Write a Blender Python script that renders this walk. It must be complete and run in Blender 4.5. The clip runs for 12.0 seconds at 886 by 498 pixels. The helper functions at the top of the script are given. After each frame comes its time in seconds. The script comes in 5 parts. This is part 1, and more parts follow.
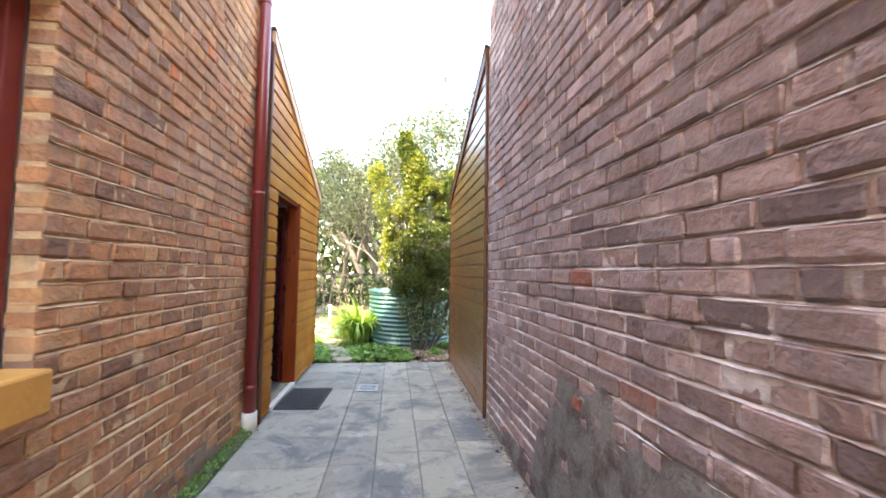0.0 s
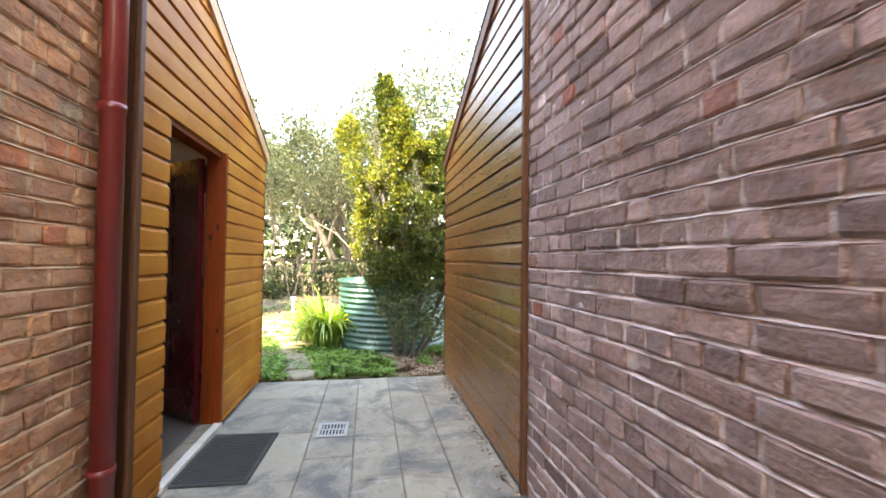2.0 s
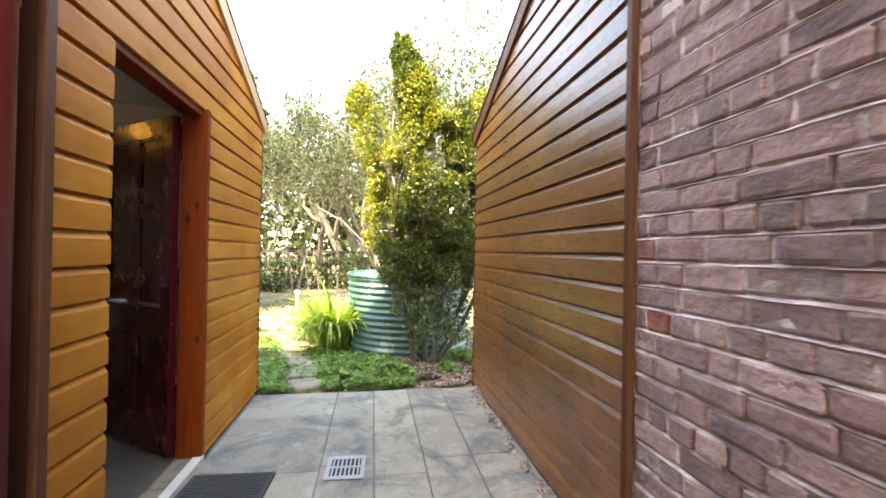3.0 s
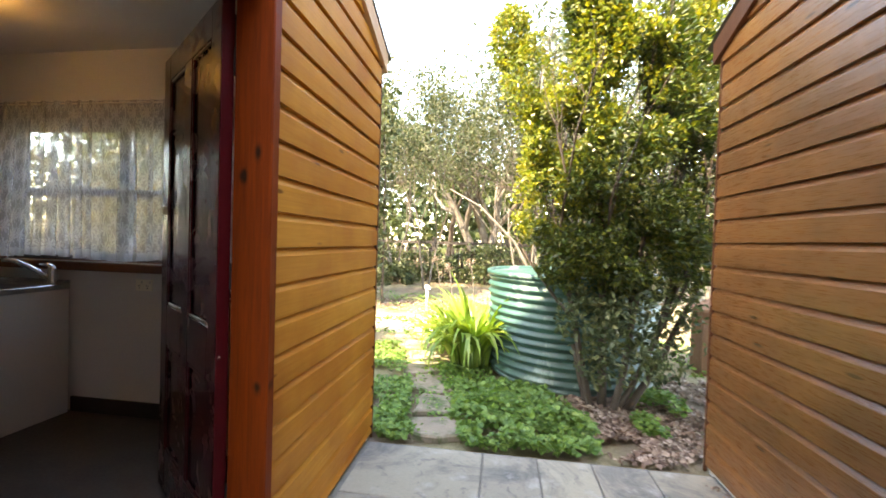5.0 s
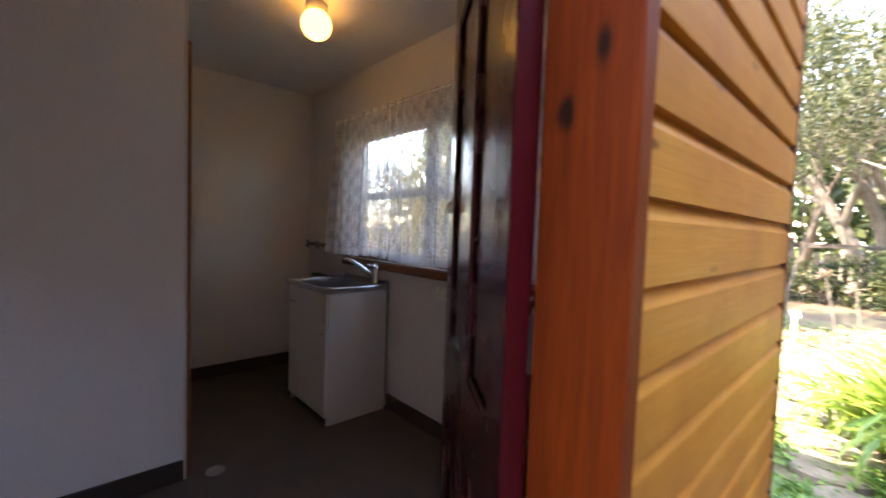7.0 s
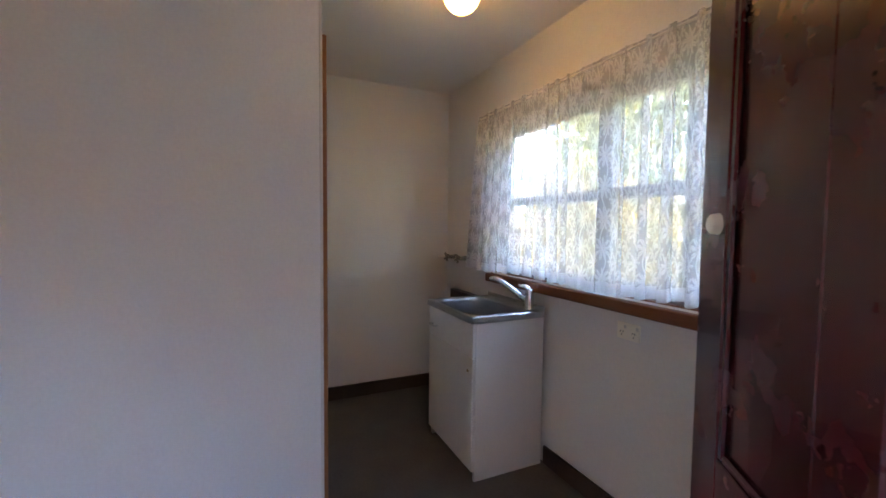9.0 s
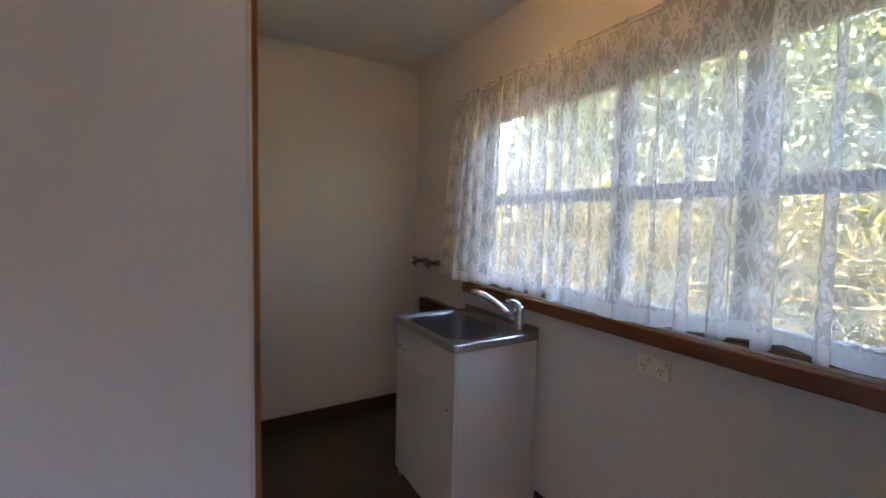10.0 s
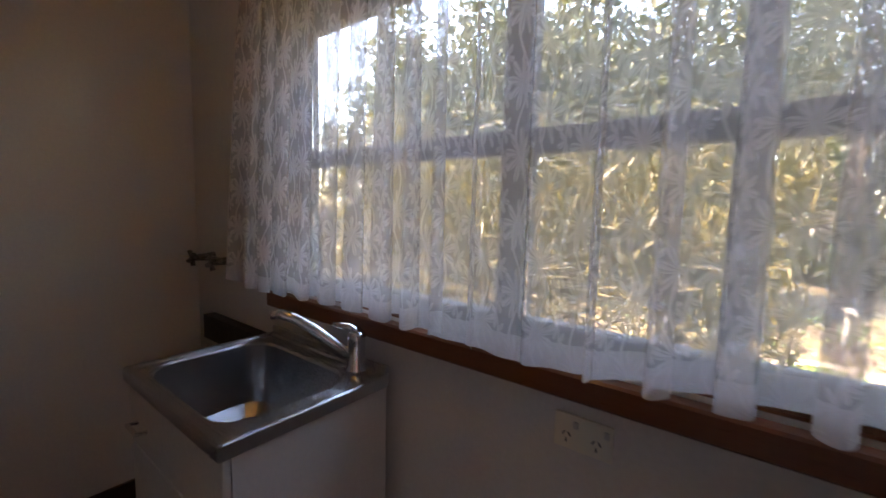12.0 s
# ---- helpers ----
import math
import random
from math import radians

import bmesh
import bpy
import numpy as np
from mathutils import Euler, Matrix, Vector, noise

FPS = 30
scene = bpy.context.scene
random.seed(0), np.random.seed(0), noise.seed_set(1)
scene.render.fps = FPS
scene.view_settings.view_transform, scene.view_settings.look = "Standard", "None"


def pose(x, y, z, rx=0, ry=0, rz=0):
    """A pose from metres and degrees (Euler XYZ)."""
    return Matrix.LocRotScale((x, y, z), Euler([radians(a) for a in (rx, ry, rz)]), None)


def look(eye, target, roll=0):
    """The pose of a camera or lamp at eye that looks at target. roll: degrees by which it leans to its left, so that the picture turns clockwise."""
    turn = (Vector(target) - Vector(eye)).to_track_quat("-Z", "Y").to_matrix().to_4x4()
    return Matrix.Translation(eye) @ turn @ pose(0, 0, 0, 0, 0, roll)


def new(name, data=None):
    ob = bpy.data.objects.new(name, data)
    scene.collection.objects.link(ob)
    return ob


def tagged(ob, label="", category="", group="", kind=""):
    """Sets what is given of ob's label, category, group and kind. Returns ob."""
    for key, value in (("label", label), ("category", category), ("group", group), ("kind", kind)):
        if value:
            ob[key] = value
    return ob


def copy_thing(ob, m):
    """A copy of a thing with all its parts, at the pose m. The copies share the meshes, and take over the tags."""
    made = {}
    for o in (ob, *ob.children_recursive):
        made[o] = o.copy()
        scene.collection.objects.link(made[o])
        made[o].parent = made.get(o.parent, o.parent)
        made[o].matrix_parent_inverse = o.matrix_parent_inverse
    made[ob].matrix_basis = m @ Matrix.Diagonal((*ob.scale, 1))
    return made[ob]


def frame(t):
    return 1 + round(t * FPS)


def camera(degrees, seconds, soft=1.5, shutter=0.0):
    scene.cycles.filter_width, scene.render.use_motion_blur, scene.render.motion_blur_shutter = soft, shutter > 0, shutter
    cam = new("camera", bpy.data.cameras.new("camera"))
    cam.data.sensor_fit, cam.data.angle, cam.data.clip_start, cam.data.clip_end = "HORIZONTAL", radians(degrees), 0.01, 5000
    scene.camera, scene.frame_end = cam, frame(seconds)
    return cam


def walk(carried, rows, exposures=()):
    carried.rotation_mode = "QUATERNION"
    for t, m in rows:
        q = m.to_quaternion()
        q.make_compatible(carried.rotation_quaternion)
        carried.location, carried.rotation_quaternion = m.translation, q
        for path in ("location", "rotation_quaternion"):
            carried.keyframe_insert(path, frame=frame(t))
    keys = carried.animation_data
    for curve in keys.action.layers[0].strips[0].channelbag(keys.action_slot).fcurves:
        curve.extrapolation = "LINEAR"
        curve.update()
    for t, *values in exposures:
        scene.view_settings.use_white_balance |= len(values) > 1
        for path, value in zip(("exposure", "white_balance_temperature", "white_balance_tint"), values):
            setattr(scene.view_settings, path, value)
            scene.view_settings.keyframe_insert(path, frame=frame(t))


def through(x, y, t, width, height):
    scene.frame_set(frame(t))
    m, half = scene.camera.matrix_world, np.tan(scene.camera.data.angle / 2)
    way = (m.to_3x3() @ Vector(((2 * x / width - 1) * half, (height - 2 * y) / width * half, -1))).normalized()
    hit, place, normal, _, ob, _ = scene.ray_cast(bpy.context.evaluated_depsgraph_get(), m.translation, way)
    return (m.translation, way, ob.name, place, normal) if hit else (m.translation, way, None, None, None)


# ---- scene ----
cam = camera(94.9, 12.0, soft=1.6, shutter=0.3)
METRES, EYE, TILT, LEAN, TURN = 6.4, 1.3, 0.0, 0.0, -6.8
ROWS = [
    (0.0, 0.0, 0.0, 0.0, -0.05, 3.35, -0.87),
    (0.5, -0.0056, 0.058, -0.0001, -2.14, 3.11, 0.25),
    (1.0, -0.0127, 0.1179, 0.001, -1.52, 3.62, 0.24),
    (1.5, -0.0269, 0.1756, 0.0011, -4.53, 2.5, 0.69),
    (2.0, -0.031, 0.2357, -0.0019, -3.53, 1.4, -0.68),
    (2.5, -0.0473, 0.2921, -0.0048, -3.64, 0.76, -1.14),
    (4.5, -0.0977, 0.5103, -0.0074, 8.6, -0.51, -1.12),
    (5.0, -0.1209, 0.5528, -0.0106, 14.78, -1.11, -1.78),
    (5.5, -0.1438, 0.5947, -0.0091, 19.25, -1.12, -1.23),
]
# from the doorway on: seconds, eye, target, roll
INSIDE = [
    (6.0, (-0.512, 4.142, 1.250), (-1.407, 5.929, 1.201), 2.9),
    (6.5, (-0.676, 4.262, 1.241), (-1.878, 5.858, 1.155), 2.8),
    (7.0, (-0.888, 4.349, 1.263), (-2.364, 5.694, 1.164), 2.0),
    (7.5, (-1.023, 4.446, 1.271), (-2.817, 5.326, 1.190), 1.9),
    (7.7, (-1.065, 4.452, 1.271), (-2.921, 5.197, 1.190), 1.7),
    (9.3, (-1.500, 4.500, 1.333), (-3.301, 5.363, 1.226), 0.5),
    (9.5, (-1.587, 4.508, 1.340), (-3.379, 5.390, 1.233), 0.6),
    (10.0, (-1.812, 4.619, 1.365), (-3.530, 5.633, 1.228), 1.3),
    (10.5, (-1.917, 4.698, 1.356), (-3.408, 6.018, 1.173), 1.4),
    (11.0, (-2.088, 4.794, 1.360), (-3.268, 6.393, 1.136), 1.6),
    (11.5, (-2.201, 4.936, 1.337), (-3.285, 6.606, 1.148), 2.0),
    (12.0, (-2.363, 5.142, 1.335), (-3.581, 6.715, 1.130), 1.4),
]
EXPOSURES = [(0.0, 4.3, 8300, 10), (1.0, 4.27, 7700, 9), (2.5, 4.3, 9900, 11), (4.5, 4.2, 9600, 12), (5.5, 4.12, 9400, 15), (6.5, 4.22, 8800, 18), (7.0, 4.5, 8000, 21), (7.5, 5.3, 5200, 19), (7.7, 5.9, 5900, 17), (9.5, 5.65, 7300, 13), (10.0, 5.4, 7600, 14), (10.5, 5.55, 8500, 18), (11.0, 5.3, 8600, 20), (11.5, 4.75, 8600, 22), (12.0, 4.3, 8600, 24)]
walk(cam, [(t, pose(0, 0, EYE, TILT, LEAN, TURN) @ pose(METRES * x, METRES * y, METRES * z, 90 + pitch, roll, yaw)) for t, x, y, z, yaw, pitch, roll in ROWS] + [(t, look(eye, target, roll)) for t, eye, target, roll in INSIDE], EXPOSURES)

# ---- daylight ----
SUN_AZ, SUN_EL = -38.0, 54.0  # behind the walker, over the left-hand house
to_sun = Vector((math.sin(radians(SUN_AZ)) * math.cos(radians(SUN_EL)), -math.cos(radians(SUN_AZ)) * math.cos(radians(SUN_EL)), math.sin(radians(SUN_EL))))
world = bpy.data.worlds.new("sky")
scene.world = world
world.use_nodes = True
sky = world.node_tree.nodes.new("ShaderNodeTexSky")
sky.sky_type = "NISHITA"
sky.sun_disc = False
sky.sun_elevation = radians(SUN_EL)
sky.sun_rotation = math.atan2(to_sun.x, to_sun.y)
sky.dust_density = 0.6
sky.ozone_density = 1.8
back = world.node_tree.nodes["Background"]
back.inputs["Strength"].default_value = 0.15
world.node_tree.links.new(sky.outputs[0], back.inputs[0])
lamp = new("sun", bpy.data.lights.new("sun", "SUN"))
lamp.data.energy, lamp.data.angle, lamp.data.color = 2.1, radians(0.5), (1.0, 0.94, 0.84)
lamp.matrix_world = look(to_sun * 30, (0, 0, 0))


# ---- materials ----
class Nodes:
    """Short hand for a material's node tree."""

    def __init__(self, name):
        self.mat = bpy.data.materials.new(name)
        self.mat.use_nodes = True
        self.tree = self.mat.node_tree
        self.bsdf = self.tree.nodes["Principled BSDF"]
        self.out = self.tree.nodes["Material Output"]

    def add(self, kind, **sets):
        n = self.tree.nodes.new("ShaderNode" + kind)
        for k, v in sets.items():
            n.inputs[k].default_value = v
        return n

    def link(self, a, b):
        self.tree.links.new(a, b)

    def coord(self, scale=(1, 1, 1)):
        g = self.add("NewGeometry")
        m = self.add("Mapping")
        m.inputs["Scale"].default_value = scale
        self.link(g.outputs["Position"], m.inputs["Vector"])
        return m.outputs[0]

    def noise(self, vec, scale, detail=4.0, rough=0.55, distortion=0.0):
        n = self.add("TexNoise", Scale=scale, Detail=detail, Roughness=rough, Distortion=distortion)
        self.link(vec, n.inputs["Vector"])
        return n.outputs["Fac"]

    def ramp(self, fac, stops):
        r = self.add("ValToRGB")
        e = r.color_ramp.elements
        while len(e) < len(stops):
            e.new(0.5)
        for el, (p, c) in zip(e, stops):
            el.position, el.color = p, (*c, 1) if len(c) == 3 else c
        self.link(fac, r.inputs[0])
        return r.outputs[0]

    def mix(self, fac, a, b, mode="MIX"):
        m = self.tree.nodes.new("ShaderNodeMix")
        m.data_type, m.blend_type = "RGBA", mode
        for val, sock in ((fac, m.inputs[0]), (a, m.inputs[6]), (b, m.inputs[7])):
            if isinstance(val, (int, float)):
                sock.default_value = val
            elif isinstance(val, tuple):
                sock.default_value = (*val, 1)
            else:
                self.link(val, sock)
        return m.outputs[2]

    def math(self, op, a, b=0.0, c=0.0):
        m = self.tree.nodes.new("ShaderNodeMath")
        m.operation = op
        for val, sock in zip((a, b, c), m.inputs):
            if isinstance(val, (int, float)):
                sock.default_value = val
            else:
                self.link(val, sock)
        return m.outputs[0]

    def bump(self, height, strength, distance=0.01):
        b = self.add("Bump", Strength=strength, Distance=distance)
        self.link(height, b.inputs["Height"])
        self.link(b.outputs[0], self.bsdf.inputs["Normal"])

    def colour(self, c):
        self.link(c, self.bsdf.inputs["Base Color"])

    def set(self, **sets):
        for k, v in sets.items():
            self.bsdf.inputs[k.replace("_", " ")].default_value = v
        return self


def random_of(n, island=False):
    return n.add("NewGeometry").outputs["Random Per Island"] if island else n.add("ObjectInfo").outputs["Random"]


def plain(name, a, b, scale=6.0, rough=0.6, bump=0.15, fine=60.0, metal=0.0, stretch=(1, 1, 1), coat=0.0, stain=None):
    """Two tones of one colour, blotches and grain, with fine relief; stain: (colour, scale, from, to)."""
    n = Nodes(name)
    v = n.coord(stretch)
    big = n.noise(v, scale, 5, 0.6)
    small = n.noise(v, fine, 4, 0.6)
    col = n.mix(n.ramp(big, [(0.3, (0, 0, 0)), (0.7, (1, 1, 1))]), a, b)
    col = n.mix(n.math("MULTIPLY", small, 0.35), col, tuple(0.6 * x for x in a))
    if stain:
        s = n.ramp(n.noise(n.coord(), stain[1], 6, 0.65, 0.4), [(stain[2], (0, 0, 0)), (stain[3], (1, 1, 1))])
        col = n.mix(s, col, stain[0])
    n.colour(col)
    n.link(n.ramp(small, [(0.2, (rough - 0.1,) * 3), (0.8, (min(1, rough + 0.12),) * 3)]), n.bsdf.inputs["Roughness"])
    n.bump(n.math("ADD", small, n.math("MULTIPLY", big, 0.6)), bump)
    n.set(Metallic=metal)
    n.bsdf.inputs["Coat Weight"].default_value = coat
    return n.mat


def brick_material(name, stops, bloom, bloom_amount, island):
    """Old hand-made brick: a tone a brick, pits, lime bloom and soot."""
    n = Nodes(name)
    v = n.coord()
    tone = n.ramp(random_of(n, island), stops)
    blot = n.noise(v, 9, 6, 0.65, 0.3)
    fine = n.noise(v, 70, 5, 0.65)
    streak = n.noise(n.coord((1, 1.0, 1.7)), 13, 5, 0.6, 1.2)
    col = n.mix(n.ramp(blot, [(0.38, (0, 0, 0)), (0.7, (0.9, 0.9, 0.9))]), tone, n.mix(0.6, tone, (0.10, 0.07, 0.06)))
    col = n.mix(n.math("MULTIPLY", n.ramp(streak, [(0.5, (0, 0, 0)), (0.8, (1, 1, 1))]), bloom_amount), col, bloom)
    col = n.mix(n.math("MULTIPLY", n.ramp(n.noise(v, 2.3, 5, 0.7), [(0.5, (0, 0, 0)), (0.72, (1, 1, 1))]), bloom_amount * 0.9), col, bloom)
    col = n.mix(n.ramp(fine, [(0.3, (0.3, 0.3, 0.3)), (0.45, (0, 0, 0))]), col, n.mix(0.7, col, (0.05, 0.03, 0.025)))
    edge = n.ramp(n.add("NewGeometry").outputs["Pointiness"], [(0.68, (0, 0, 0)), (0.86, (1, 1, 1))])
    lime = n.math("MULTIPLY", edge, n.ramp(n.noise(v, 5.5, 4, 0.6), [(0.36, (0, 0, 0)), (0.62, (0.8, 0.8, 0.8))]))
    col = n.mix(lime, col, tuple(min(1.0, 1.5 * x) for x in bloom))
    n.colour(col)
    n.set(Roughness=0.9)
    mid = n.noise(v, 24, 3, 0.5)
    n.bump(n.math("ADD", n.math("MULTIPLY", fine, 0.22), n.math("ADD", n.math("ADD", blot, n.math("MULTIPLY", mid, 0.9)), n.math("MULTIPLY", streak, 0.12))), 0.95, 0.016)
    return n.mat


def board_material(name, a, b, dark, gloss=0.42):
    """Oiled softwood cladding: long grain along y, knots, weathered patches."""
    n = Nodes(name)
    r = random_of(n, False)
    v = n.coord((7, 0.8, 22))
    off = n.add("Mapping")
    n.link(v, off.inputs["Vector"])
    comb = n.add("CombineXYZ")
    n.link(n.math("MULTIPLY", r, 37.0), comb.inputs["Y"])
    n.link(comb.outputs[0], off.inputs["Location"])
    vec = off.outputs[0]
    grain = n.noise(vec, 4, 5, 0.6, 0.6)
    fine = n.noise(vec, 14, 4, 0.7)
    blot = n.noise(n.coord(), 1.7, 4, 0.6)
    col = n.mix(n.ramp(grain, [(0.3, (0, 0, 0)), (0.72, (1, 1, 1))]), a, b)
    col = n.mix(n.math("MULTIPLY", r, 0.35), col, dark)
    col = n.mix(n.ramp(blot, [(0.38, (0, 0, 0)), (0.68, (0.75, 0.75, 0.75))]), col, dark)
    knot = n.add("TexVoronoi", Scale=1.0)
    kv = n.coord((1, 2.2, 9))
    n.link(kv, knot.inputs["Vector"])
    col = n.mix(n.ramp(knot.outputs["Distance"], [(0.05, (0.75, 0.75, 0.75)), (0.09, (0, 0, 0))]), col, tuple(0.3 * x for x in dark))
    n.colour(col)
    n.link(n.ramp(fine, [(0.2, (gloss,) * 3), (0.8, (gloss + 0.2,) * 3)]), n.bsdf.inputs["Roughness"])
    n.bump(n.math("ADD", grain, n.math("MULTIPLY", fine, 0.5)), 0.12, 0.004)
    n.bsdf.inputs["Coat Weight"].default_value = 0.25 if gloss < 0.3 else 0.05
    n.bsdf.inputs["Coat Roughness"].default_value = 0.25
    return n.mat


def jamb_material():
    """Red-brown oiled pine: upright grain and round dark knots."""
    n = Nodes("stained_jamb")
    grain = n.noise(n.coord((26, 26, 1.6)), 2.2, 5, 0.6, 0.5)
    fine = n.noise(n.coord((60, 60, 3)), 3, 4, 0.65)
    col = n.mix(n.ramp(grain, [(0.3, (0, 0, 0)), (0.7, (1, 1, 1))]), (0.21, 0.031, 0.003), (0.115, 0.015, 0.002))
    col = n.mix(n.math("MULTIPLY", fine, 0.3), col, (0.08, 0.012, 0.002))
    knot = n.add("TexVoronoi", Scale=1.0)
    n.link(n.coord((13, 13, 6.0)), knot.inputs["Vector"])
    some = n.ramp(n.noise(n.coord(), 5.0, 2, 0.5), [(0.50, (0, 0, 0)), (0.58, (1, 1, 1))])
    col = n.mix(n.math("MULTIPLY", some, n.ramp(knot.outputs["Distance"], [(0.13, (0.95, 0.95, 0.95)), (0.20, (0.3, 0.3, 0.3)), (0.28, (0, 0, 0))])), col, (0.012, 0.004, 0.002))
    n.colour(col)
    n.set(Roughness=0.5)
    n.bump(n.math("ADD", grain, n.math("MULTIPLY", fine, 0.5)), 0.15, 0.004)
    return n.mat


def leaf_material(name, a, b, c, rough=0.4, through=0.35, glow=1.6, island=True):
    """Leaves: a tone each, a lighter one where light comes through."""
    n = Nodes(name)
    col = n.ramp(random_of(n, island), [(0.0, a), (0.55, b), (1.0, c)])
    n.colour(col)
    n.set(Roughness=rough)
    tr = n.add("BsdfTranslucent")
    n.link(n.mix(1.0, col, (min(1, glow), min(1, glow * 1.05), glow * 0.35), "MULTIPLY"), tr.inputs["Color"])
    m = n.add("MixShader", Fac=through)
    n.link(n.bsdf.outputs[0], m.inputs[1])
    n.link(tr.outputs[0], m.inputs[2])
    n.link(m.outputs[0], n.out.inputs["Surface"])
    return n.mat


def flat(name, c, rough=0.4, metal=0.0):
    return Nodes(name).set(Base_Color=(*c, 1), Roughness=rough, Metallic=metal).mat


def glass_material():
    n = Nodes("window_glass")
    n.set(Base_Color=(0.95, 0.97, 0.97, 1), Roughness=0.02, IOR=1.45)
    n.bsdf.inputs["Transmission Weight"].default_value = 1.0
    return n.mat


def lace_material():
    """White floral lace net: rows of palmette flowers on trailing stems, finer mesh between."""
    n = Nodes("lace")
    uv = n.add("UVMap")
    xyz = n.add("SeparateXYZ")
    n.link(uv.outputs[0], xyz.inputs[0])
    u, v = xyz.outputs[0], xyz.outputs[1]

    def motif(pu, pv, du, dv, lobes, size, stretch):
        col = n.math("FLOOR", n.math("DIVIDE", u, pu))
        odd = n.math("MULTIPLY", n.math("MODULO", col, 2.0), 0.5)
        fu = n.math("SUBTRACT", n.math("FRACT", n.math("ADD", n.math("DIVIDE", u, pu), du)), 0.5)
        fv = n.math("SUBTRACT", n.math("FRACT", n.math("ADD", n.math("ADD", n.math("DIVIDE", v, pv), dv), odd)), 0.5)
        fu, fv = n.math("MULTIPLY", fu, pu), n.math("MULTIPLY", fv, pv * stretch)
        rad = n.math("SQRT", n.math("ADD", n.math("MULTIPLY", fu, fu), n.math("MULTIPLY", fv, fv)))
        ang = n.math("ARCTAN2", fu, fv)
        lobe = n.math("ABSOLUTE", n.math("COSINE", n.math("MULTIPLY", ang, lobes)))
        edge = n.math("MULTIPLY", n.math("ADD", n.math("MULTIPLY", lobe, 0.7), 0.3), size)
        inside = n.math("LESS_THAN", rad, edge)
        vein = n.math("GREATER_THAN", n.math("SINE", n.math("ADD", n.math("MULTIPLY", ang, 22.0), n.math("MULTIPLY", rad, 120.0))), -0.3)
        return n.math("MULTIPLY", inside, n.math("ADD", n.math("MULTIPLY", vein, 0.6), 0.4))

    flower = motif(0.075, 0.13, 0.0, 0.0, 4.5, 0.034, 0.66)
    leaf = motif(0.075, 0.065, 0.5, 0.23, 3.5, 0.018, 0.6)
    wob = n.math("MULTIPLY", n.math("SINE", n.math("MULTIPLY", v, 33.0)), 0.012)
    stem = n.math("LESS_THAN", n.math("ABSOLUTE", n.math("SUBTRACT", n.math("FRACT", n.math("DIVIDE", n.math("ADD", u, wob), 0.075)), 0.5)), 0.030)
    pattern = n.math("MAXIMUM", n.math("MAXIMUM", flower, leaf), stem)
    hem = n.math("LESS_THAN", v, 0.05)
    pattern = n.math("MAXIMUM", pattern, n.math("MULTIPLY", hem, 0.75))
    cover = n.math("ADD", n.math("MULTIPLY", pattern, 0.23), 0.38)
    n.set(Base_Color=(0.86, 0.85, 0.86, 1), Roughness=0.9)
    tr = n.add("BsdfTranslucent", Color=(0.90, 0.89, 0.90, 1))
    cloth = n.add("MixShader", Fac=0.68)
    n.link(n.bsdf.outputs[0], cloth.inputs[1])
    n.link(tr.outputs[0], cloth.inputs[2])
    clear = n.add("BsdfTransparent")
    m = n.add("MixShader")
    n.link(cover, m.inputs[0])
    n.link(clear.outputs[0], m.inputs[1])
    n.link(cloth.outputs[0], m.inputs[2])
    n.link(m.outputs[0], n.out.inputs["Surface"])
    return n.mat


